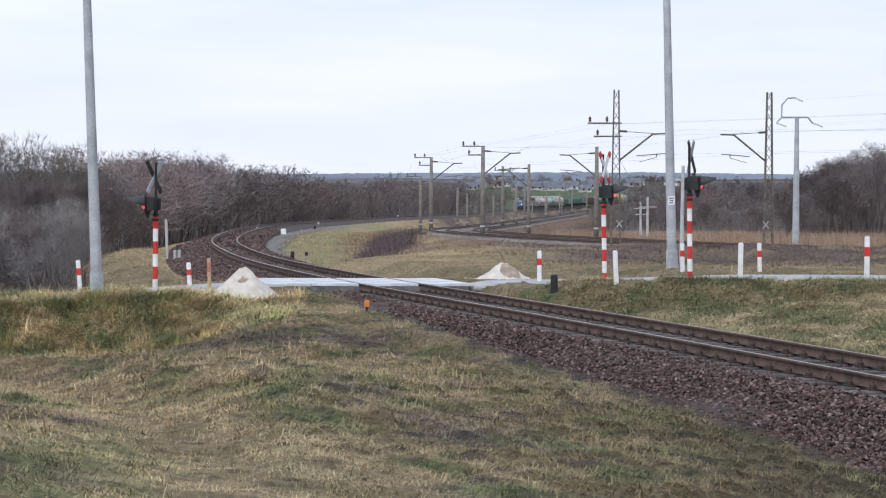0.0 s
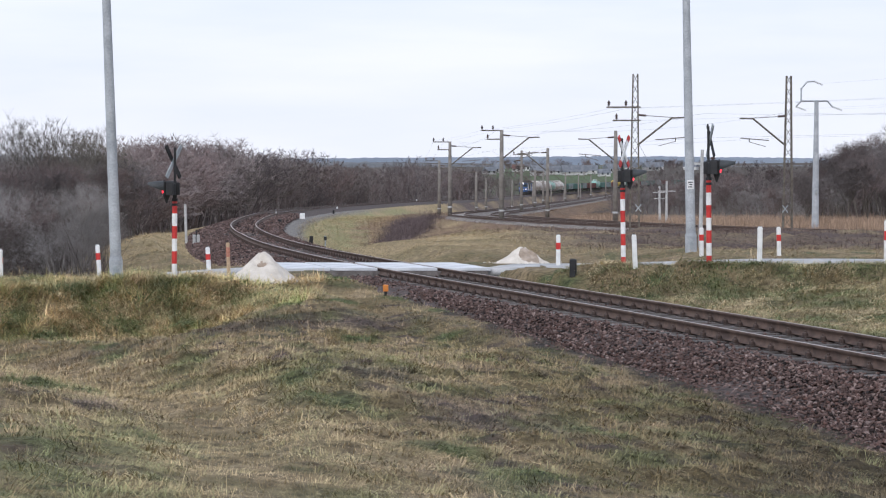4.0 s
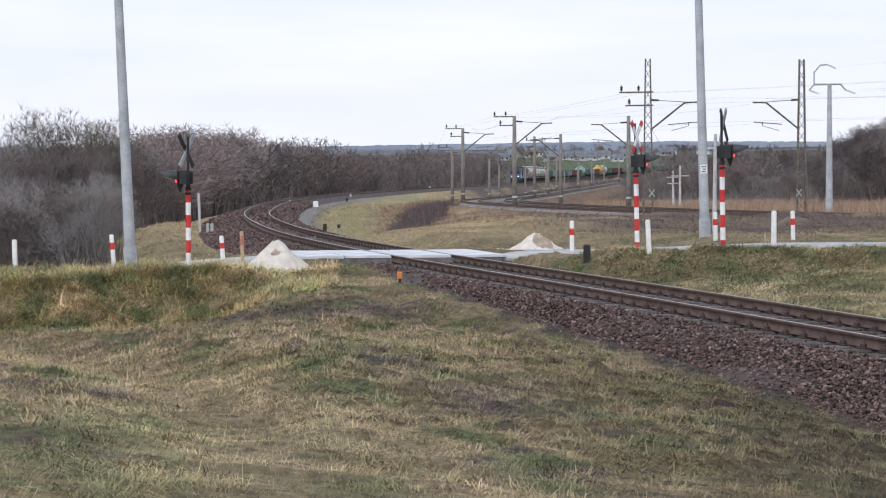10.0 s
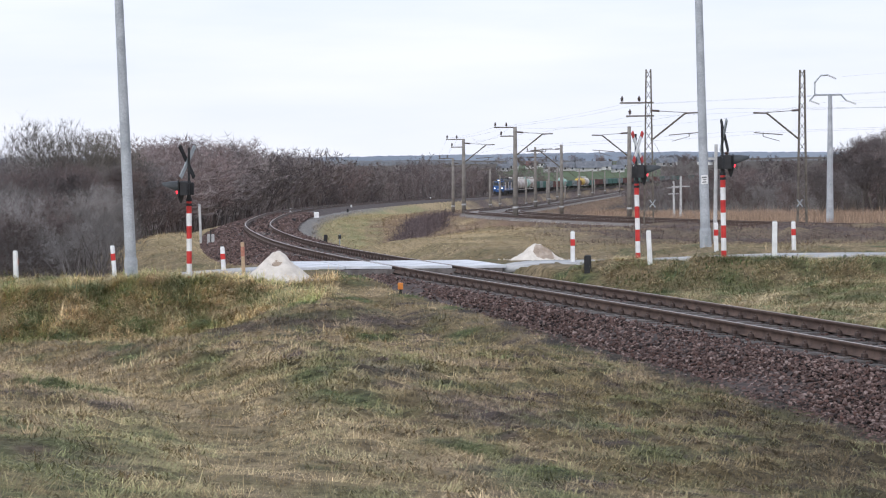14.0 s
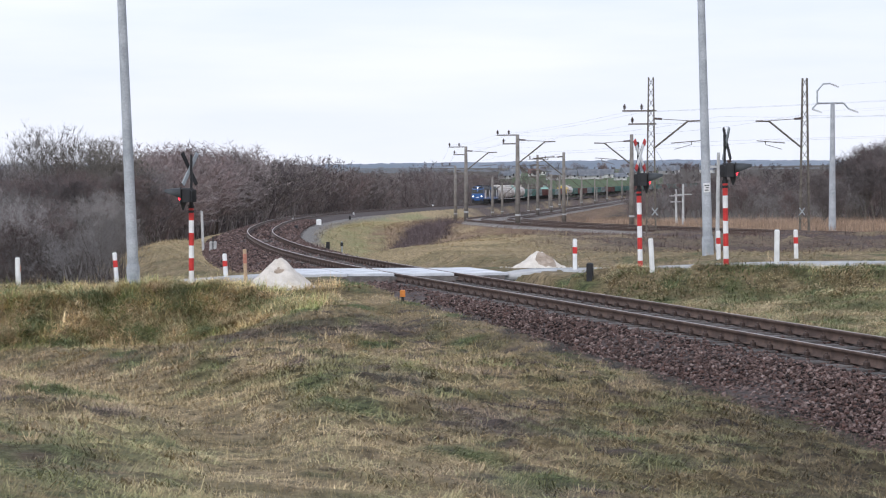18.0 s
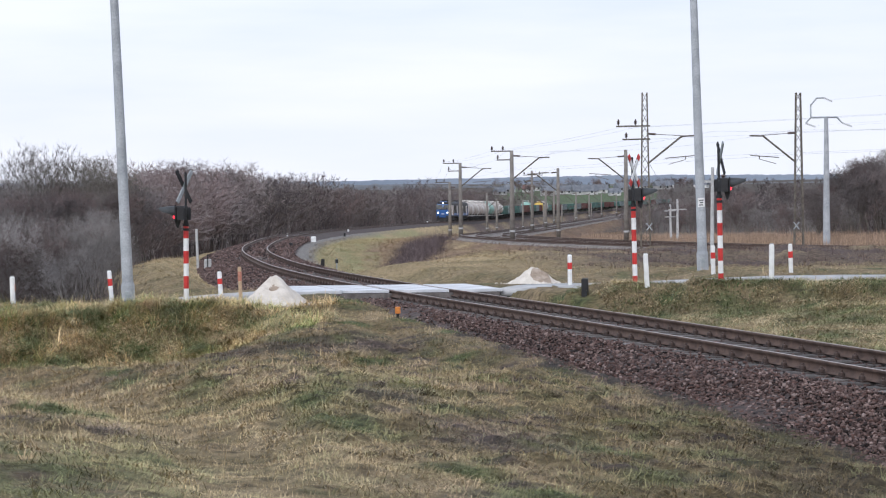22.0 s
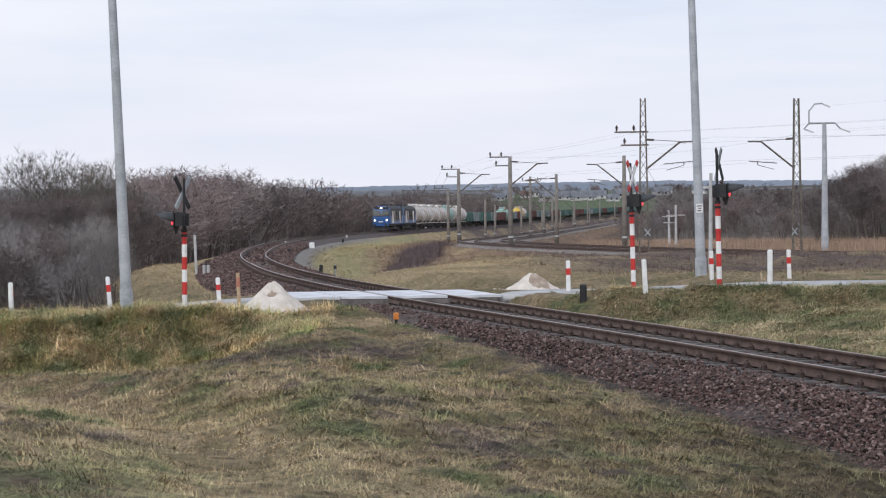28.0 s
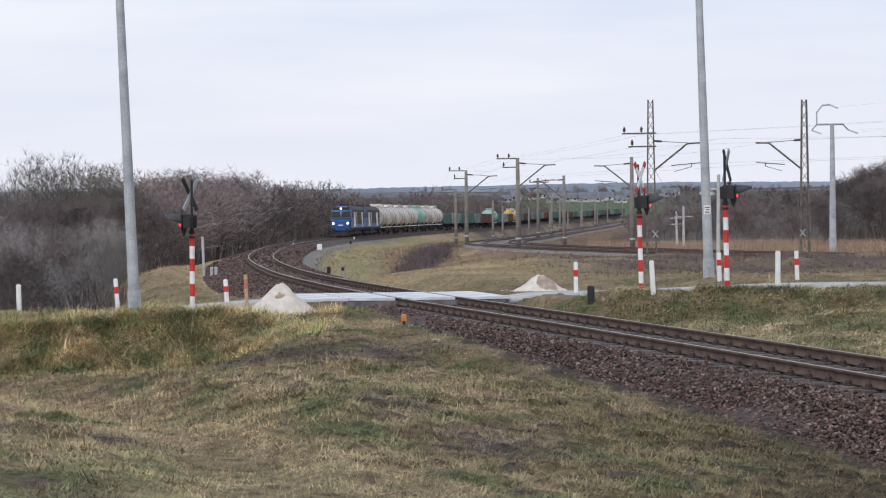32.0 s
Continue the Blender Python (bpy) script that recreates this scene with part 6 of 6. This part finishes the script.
def build_hills(name, radius, low, high, seed, material, label):
    """A ring of wooded hills with an uneven crest."""
    n = 5000
    vs, fs = [], []
    for i in range(n):
        a = 2 * math.pi * i / n
        c, s = math.cos(a), math.sin(a)
        z = low + (high - low) * (0.5 + 0.5 * noise.noise((c * 5 + seed, s * 5, 0))) + (high - low) * (0.16 * noise.noise((c * 60 + seed, s * 60, 3)) + 0.12 * noise.noise((c * 300 + seed, s * 300, 7)) + 0.12 * noise.noise((c * 800 + seed, s * 800, 9)))
        for r, q in ((radius - 260, -30), (radius - 90, z * 0.72), (radius, z), (radius + 60, -30)):
            vs.append((r * s, r * c, q))
    for i in range(n):
        k, j = 4 * i, 4 * ((i + 1) % n)
        fs += [(k + q, k + q + 1, j + q + 1, j + q) for q in range(3)]
    ob = new(name, Geo().add(vs, fs).mesh(name, material, True))
    tagged(ob, label, "hills", kind="structure")


build_hills("backdrop_far_hills", 4500, 13, 23, 1, M_HILLFAR, "wooded hills on the horizon with blue haze in their colour")
build_hills("backdrop_near_hills", 2300, -3, 9, 5, M_HILLMID, "wooded rise behind the village with grey-blue haze in its colour")
joined_wood("village_trees", [((0.03, 0.14, 1170, 1420), 110, -2, 4), ((0.02, 0.2, 1420, 2000), 110, -2, 3), ((-0.16, 0.03, 1000, 1900), 60, -3, 1), ((0.03, 0.11, 1085, 1150), 26, -4, -1.5)],
            "bare trees round the distant village", 33, 4, (2, 1, 2, 0), 0.09, pale=1.1)
joined_wood("hill_trees", [((0.104, 0.27, 880, 1250), 300, -7, 0.5), ((0.104, 0.27, 1250, 1700), 130, -2, 3)],
            "bare trees on the slope behind the fields", 34, 4, (2, 1, 2, 0), 0.12, pale=0.85)


# ---- train ----
M_BLUE = mat("blue_loco_paint", (0.012, 0.07, 0.24), (0.022, 0.1, 0.3), 2.0, 0.4, bump=0.05, spread=0.1)
M_TANKW = mat("white_tank_paint", (0.36, 0.29, 0.24), (0.84, 0.83, 0.81), 0.5, 0.55, bump=0.05, random_shade=0.28)
M_TANKG = mat("pale_green_tank_paint", (0.2, 0.38, 0.33), (0.3, 0.48, 0.42), 0.9, 0.55, bump=0.05)
M_TANKY = mat("yellow_tank_paint", (0.55, 0.36, 0.05), (0.66, 0.46, 0.1), 0.9, 0.55, bump=0.05)
M_WAGG = mat("green_wagon_paint", (0.06, 0.14, 0.12), (0.1, 0.2, 0.17), 0.7, 0.8, bump=0.15, random_shade=0.25)
M_WAGB = mat("brown_wagon_paint", (0.1, 0.04, 0.035), (0.16, 0.065, 0.055), 0.7, 0.8, bump=0.15, random_shade=0.25)
M_WAGK = mat("grey_wagon_paint", (0.16, 0.2, 0.2), (0.26, 0.3, 0.3), 0.7, 0.8, bump=0.15, random_shade=0.2)
M_RUSTBAND = mat("rust_stained_band", (0.2, 0.14, 0.11), (0.45, 0.38, 0.33), 2.0, 0.8)
M_UNDER = mat("grimy_underframe", (0.018, 0.017, 0.017), (0.04, 0.037, 0.035), 2.0, 0.85)


def train_wheel_mesh():
    return Geo().lathe([(0.1, -0.09), (0.5, -0.07), (0.5, -0.045), (0.475, -0.04), (0.475, 0.06), (0.41, 0.065), (0.38, 0.03), (0.16, 0.03), (0.13, 0.08), (0.05, 0.08)], 10).mesh("wheel", M_UNDER)


WHEEL = train_wheel_mesh()


def bogie(parent, x, axles, pitch):
    g = Geo()
    for side in (-1, 1):
        g.box(x, side * 1.05, 0.42, pitch * (axles - 1) + 0.9, 0.16, 0.34, c=0.04)
        for k in range(axles):
            g.box(x + (k - (axles - 1) / 2) * pitch, side * 1.1, 0.32, 0.3, 0.2, 0.36, c=0.03)
    g.box(x, 0, 0.55, 0.7, 2.1, 0.25)
    b = part("bogie", g, M_UNDER, parent)
    for k in range(axles):
        for side in (-1, 1):
            part("wheel", WHEEL, M_UNDER, b, at=Matrix.Translation((x + (k - (axles - 1) / 2) * pitch, side * 0.78, 0.475)) @ pose(0, 0, 0, 90 * side))


def make_loco():
    """Two-cab diesel body on six axles; x runs along the track, front at +x."""
    t = thing("locomotive", pose(0, 0, 0), "blue diesel freight locomotive with grey side panels and lit headlights", "locomotive", "coupled locomotives")
    half = 8.6
    def ring(x, w, z0, z1, roof):
        return [(x, -w, z0), (x, w, z0), (x, w, z1), (x, w * 0.86, z1 + roof * 0.55), (x, w * 0.45, z1 + roof), (x, -w * 0.45, z1 + roof), (x, -w * 0.86, z1 + roof * 0.55), (x, -w, z1)]
    body = Geo().loft([ring(-half + 0.12, 1.2, 1.35, 2.1, 0.5), ring(-half + 0.05, 1.42, 1.3, 2.42, 0.16), ring(-half + 0.5, 1.47, 1.3, 3.6, 0.55), ring(-half + 1.2, 1.47, 1.3, 3.85, 0.5),
                       ring(half - 1.2, 1.47, 1.3, 3.85, 0.5), ring(half - 0.5, 1.47, 1.3, 3.6, 0.55), ring(half - 0.05, 1.42, 1.3, 2.42, 0.16), ring(half - 0.12, 1.2, 1.35, 2.1, 0.5)])
    part("body", body, M_BLUE, t)
    nose = Geo().box(half + 0.06, 0, 0.95, 0.36, 2.7, 1.5, c=0.12)
    part("nose", nose, M_BLUE, t)
    part("roof", Geo().box(0, 0, 4.3, 14.6, 1.7, 0.14, c=0.05).box(3, 0, 4.42, 2.6, 1.3, 0.26, c=0.04).box(-2, 0, 4.42, 3.0, 1.3, 0.26, c=0.04).box(6, 0, 4.42, 1.0, 1.0, 0.2, c=0.04), M_BLACK, t)
    for side in (-1, 1):
        part("roof_edge", Geo().loft([[(x, side * 1.485, 3.5), (x, side * 1.485, 3.86), (x, side * 1.29, 4.15), (x, side * 0.7, 4.37), (x, side * 0.7, 4.3), (x, side * 1.2, 4.05), (x, side * 1.4, 3.8)] for x in (-7.5, 7.5)]), M_BLACK, t)
    mask = [[(half - 0.02, y, 2.62), (half - 0.42, y, 3.72), (half - 0.62, y, 3.72), (half - 0.3, y, 2.62)] for y in (-1.44, -1.2, 1.2, 1.44)]
    part("cab_mask", Geo().loft(mask), M_DARKGREY, t, "dark surround of the cab windows")
    for y in (-0.7, 0.7):
        part("windscreen", Geo().sheet([(-0.6, 0), (0.6, 0), (0.54, 0.82), (-0.54, 0.82)], 0.04), M_WINDOW, t, at=pose(half - 0.05, y, 2.8, -20, 0, 90))
    part("brow", Geo().box(half - 0.75, 0, 3.78, 0.75, 2.4, 0.42, c=0.12), M_BLACK, t)
    part("top_headlight", Geo().tube((half - 0.45, 0, 4.0), (half - 0.3, 0, 4.0), 0.12, n=12), M_HEAD, t, "lit round headlight")
    for y in (-1.0, 1.0):
        part("headlight", Geo().tube((half + 0.2, y, 1.95), (half + 0.3, y, 1.95), 0.11, n=12), M_HEAD, t, "lit round headlight")
        part("lamp_rim", Geo().tube((half + 0.19, y, 1.95), (half + 0.28, y, 1.95), 0.22, n=12), M_TANKW, t)
        part("buffer", Geo().tube((half + 0.2, y * 0.95, 1.08), (half + 0.6, y * 0.95, 1.08), 0.12, n=10).tube((half + 0.6, y * 0.95, 1.08), (half + 0.68, y * 0.95, 1.08), 0.26, n=12), M_UNDER, t)
    part("number_plate", Geo().box(half + 0.25, 0, 1.62, 0.03, 0.7, 0.14), M_WHITE, t)
    part("front_stripe", Geo().box(half + 0.245, 0, 1.4, 0.03, 2.5, 0.06), M_DARKGREY, t)
    part("plough", Geo().loft([[(half + 0.3, -1.35, 0.25), (half + 0.3, 1.35, 0.25), (half + 0.05, 1.35, 1.0), (half + 0.05, -1.35, 1.0)], [(half - 0.1, -1.35, 0.25), (half - 0.1, 1.35, 0.25), (half - 0.1, 1.35, 1.0), (half - 0.1, -1.35, 1.0)]]), M_UNDER, t)
    for side in (-1, 1):
        part("engine_side", Geo().box(-0.4, side * 1.472, 1.85, 13.4, 0.03, 1.9, c=0.008), M_BLACK, t, "dark upper body side")
        for x, w in ((0.2, 2.2), (-2.5, 1.5)):
            part("side_grille", Geo().box(x, side * 1.482, 2.3, w, 0.05, 1.15, c=0.012), M_WINDOW, t)
        for x, w in ((4.6, 1.9), (2.2, 0.9), (-4.6, 1.6)):
            part("grey_panel", Geo().sheet([(x - w / 2 - 0.35, 1.45), (x + w / 2 - 0.35, 1.45), (x + w / 2 + 0.35, 3.5), (x - w / 2 + 0.35, 3.5)], 0.045, pose(0, side * 1.485, 0)), M_TANKW, t, "pale grey slanted side panel")
        for x in (half - 1.5, -half + 1.5):
            part("cab_side_window", Geo().box(x, side * 1.475, 2.7, 0.8, 0.05, 0.75, c=0.012), M_WINDOW, t)
            part("handrail", Geo().tube((x - 0.75, side * 1.53, 1.4), (x - 0.75, side * 1.53, 2.7), 0.025, n=6), M_WHITE, t)
        part("running_board", Geo().box(0, side * 1.4, 1.18, 16.6, 0.16, 0.14), M_UNDER, t)
    part("underframe", Geo().box(0, 0, 0.95, 16.6, 2.5, 0.35).box(0, 0, 0.4, 3.6, 2.4, 0.6, c=0.08), M_UNDER, t)
    bogie(t, 4.3, 3, 2.1)
    bogie(t, -4.3, 3, 2.1)
    return t


def make_tank(paint, label):
    t = thing("tank_wagon", pose(0, 0, 0), label, "tank wagon", "freight train wagons")
    L, r, zc = 5.35, 1.58, 2.8
    prof = [(0.2, -L - 0.3), (0.8, -L - 0.22), (1.25, -L - 0.06), (r, -L + 0.25), (r, L - 0.25), (1.25, L + 0.06), (0.8, L + 0.22), (0.2, L + 0.3)]
    part("barrel", Geo().lathe(prof, 22, Matrix.Translation((0, 0, zc)) @ pose(0, 0, 0, 0, 90)), paint, t, smooth=True)
    for x in (-3.4, 0, 3.4):
        part("band", Geo().lathe([(r, -0.07), (r + 0.03, -0.06), (r + 0.03, 0.06), (r, 0.07)], 22, Matrix.Translation((x, 0, zc)) @ pose(0, 0, 0, 0, 90)), M_RUSTBAND, t)
    part("dome", Geo().lathe([(0.42, 0), (0.42, 0.32), (0.3, 0.42)], 14, pose(0, 0, zc + r - 0.05)), paint, t)
    g = Geo()
    for y in (-0.7, 0.7):
        for x in (-1.6, -0.55, 0.55, 1.6):
            g.tube((x, y, zc + 1.2), (x, y, zc + 2.05), 0.045, n=5)
        g.tube((-1.6, y, zc + 2.0), (1.6, y, zc + 2.05), 0.045, n=5)
    for x in (-1.6, 1.6):
        g.tube((x, -0.7, zc + 2.0), (x, 0.7, zc + 2.0), 0.03, n=5)
    part("guard_rail", g, M_TANKW, t)
    part("walkway", Geo().box(0, 0, zc + r + 0.02, 3.4, 1.3, 0.06), M_WAGK, t)
    lad = Geo()
    for x in (-0.2, 0.2):
        lad.tube((x, -1.62, 1.2), (x, -1.45, zc + 0.6), 0.03, n=5).tube((x, -1.45, zc + 0.6), (x, -0.75, zc + 1.4), 0.03, n=5)
    for k in range(9):
        lad.tube((-0.2, -1.6 + 0.015 * k, 1.35 + 0.25 * k), (0.2, -1.6 + 0.015 * k, 1.35 + 0.25 * k), 0.02, n=4)
    part("ladder", lad, M_WAGK, t)
    u = Geo().box(0, 0, 1.0, 11.2, 0.6, 0.3).box(-4.6, 0, 1.0, 1.2, 2.5, 0.3).box(4.6, 0, 1.0, 1.2, 2.5, 0.3).box(-3.4, 0, 1.25, 0.3, 2.2, 0.5).box(3.4, 0, 1.25, 0.3, 2.2, 0.5)
    part("underframe", u.tube((-6.0, 0, 1.05), (6.0, 0, 1.05), 0.13, n=8), M_UNDER, t)
    part("side_sill", Geo().box(0, -1.35, 1.12, 11.0, 0.1, 0.14).box(0, 1.35, 1.12, 11.0, 0.1, 0.14), M_TANKW, t)
    bogie(t, 3.9, 2, 1.85)
    bogie(t, -3.9, 2, 1.85)
    return t


def make_gondola(paint, label):
    t = thing("gondola_wagon", pose(0, 0, 0), label, "goods wagon", "freight train wagons")
    L, w = 6.1, 1.5
    for side in (-1, 1):
        s = part("side_wall", Geo().box(0, side * w, 1.32, 2 * L, 0.08, 2.0, c=0.02), paint, t)
        for k in range(8):
            part("rib", Geo().box(-L + 0.1 + k * (2 * L - 0.2) / 7, side * (w + 0.075), 1.25, 0.16, 0.09, 2.05, c=0.02), paint, s)
        part("top_rail", Geo().box(0, side * (w + 0.03), 3.3, 2 * L, 0.16, 0.12, c=0.02), paint, t)
    for side in (-1, 1):
        part("end_wall", Geo().box(side * (L - 0.04), 0, 1.32, 0.08, 2 * w - 0.1, 2.0).box(side * (L + 0.02), 0, 1.9, 0.06, 2 * w - 0.1, 0.14).box(side * (L + 0.02), 0, 2.6, 0.06, 2 * w - 0.1, 0.14), paint, t)
    part("floor", Geo().box(0, 0, 1.2, 2 * L, 2 * w, 0.12), M_UNDER, t)
    part("underframe", Geo().box(0, 0, 0.9, 2 * L, 0.5, 0.32).box(0, 0, 0.85, 2.2, 2.2, 0.36).tube((-6.8, 0, 1.05), (6.8, 0, 1.05), 0.13, n=8), M_UNDER, t)
    bogie(t, 4.3, 2, 1.85)
    bogie(t, -4.3, 2, 1.85)
    return t


def train_list():
    """The train from the front: thing, half length over couplers."""
    loco = make_loco()
    white = make_tank(M_TANKW, "white cylindrical tank wagon with grimy streaks")
    mint = make_tank(M_TANKG, "pale green cylindrical tank wagon")
    yellow = make_tank(M_TANKY, "yellow cylindrical tank wagon")
    green = make_gondola(M_WAGG, "dark green high-sided open goods wagon")
    brown = make_gondola(M_WAGB, "brown high-sided open goods wagon")
    grey = make_gondola(M_WAGK, "grey-green high-sided open goods wagon")
    kinds = {"L": (loco, 8.8), "w": (white, 6.0), "m": (mint, 6.0), "y": (yellow, 6.0), "g": (green, 6.95), "b": (brown, 6.95), "k": (grey, 6.95)}
    used, out = set(), []
    for k in "LLwwwwmwwgkggkbbmgkbywgbbkggkbbgggbbgkggbggbkgg":
        ob, half = kinds[k]
        if k in used:
            ob = copy_thing(ob, pose(0, 0, 0))
        used.add(k)
        out.append((ob, half))
    return out


TRAIN = train_list()
FRONT_END = s_of_y(MAIN, 267.0)   # where the front stands at the end
SPEED = 14.0


def train_place(front, back):
    """Pose of a vehicle whose middle trails the front by that many metres."""
    s = front + back
    a, yaw, tilt = at_distance(MAIN, s)
    return Matrix.Translation(a) @ Euler((0, tilt, yaw + math.pi)).to_matrix().to_4x4()


def motions():
    back = 0.0
    for ob, half in TRAIN:
        back += half
        rows = []
        for k in range(0, 17):
            t = 2.0 * k
            rows.append((t, train_place(FRONT_END + SPEED * (32.0 - t), back)))
        walk(ob, rows)
        back += half


motions()
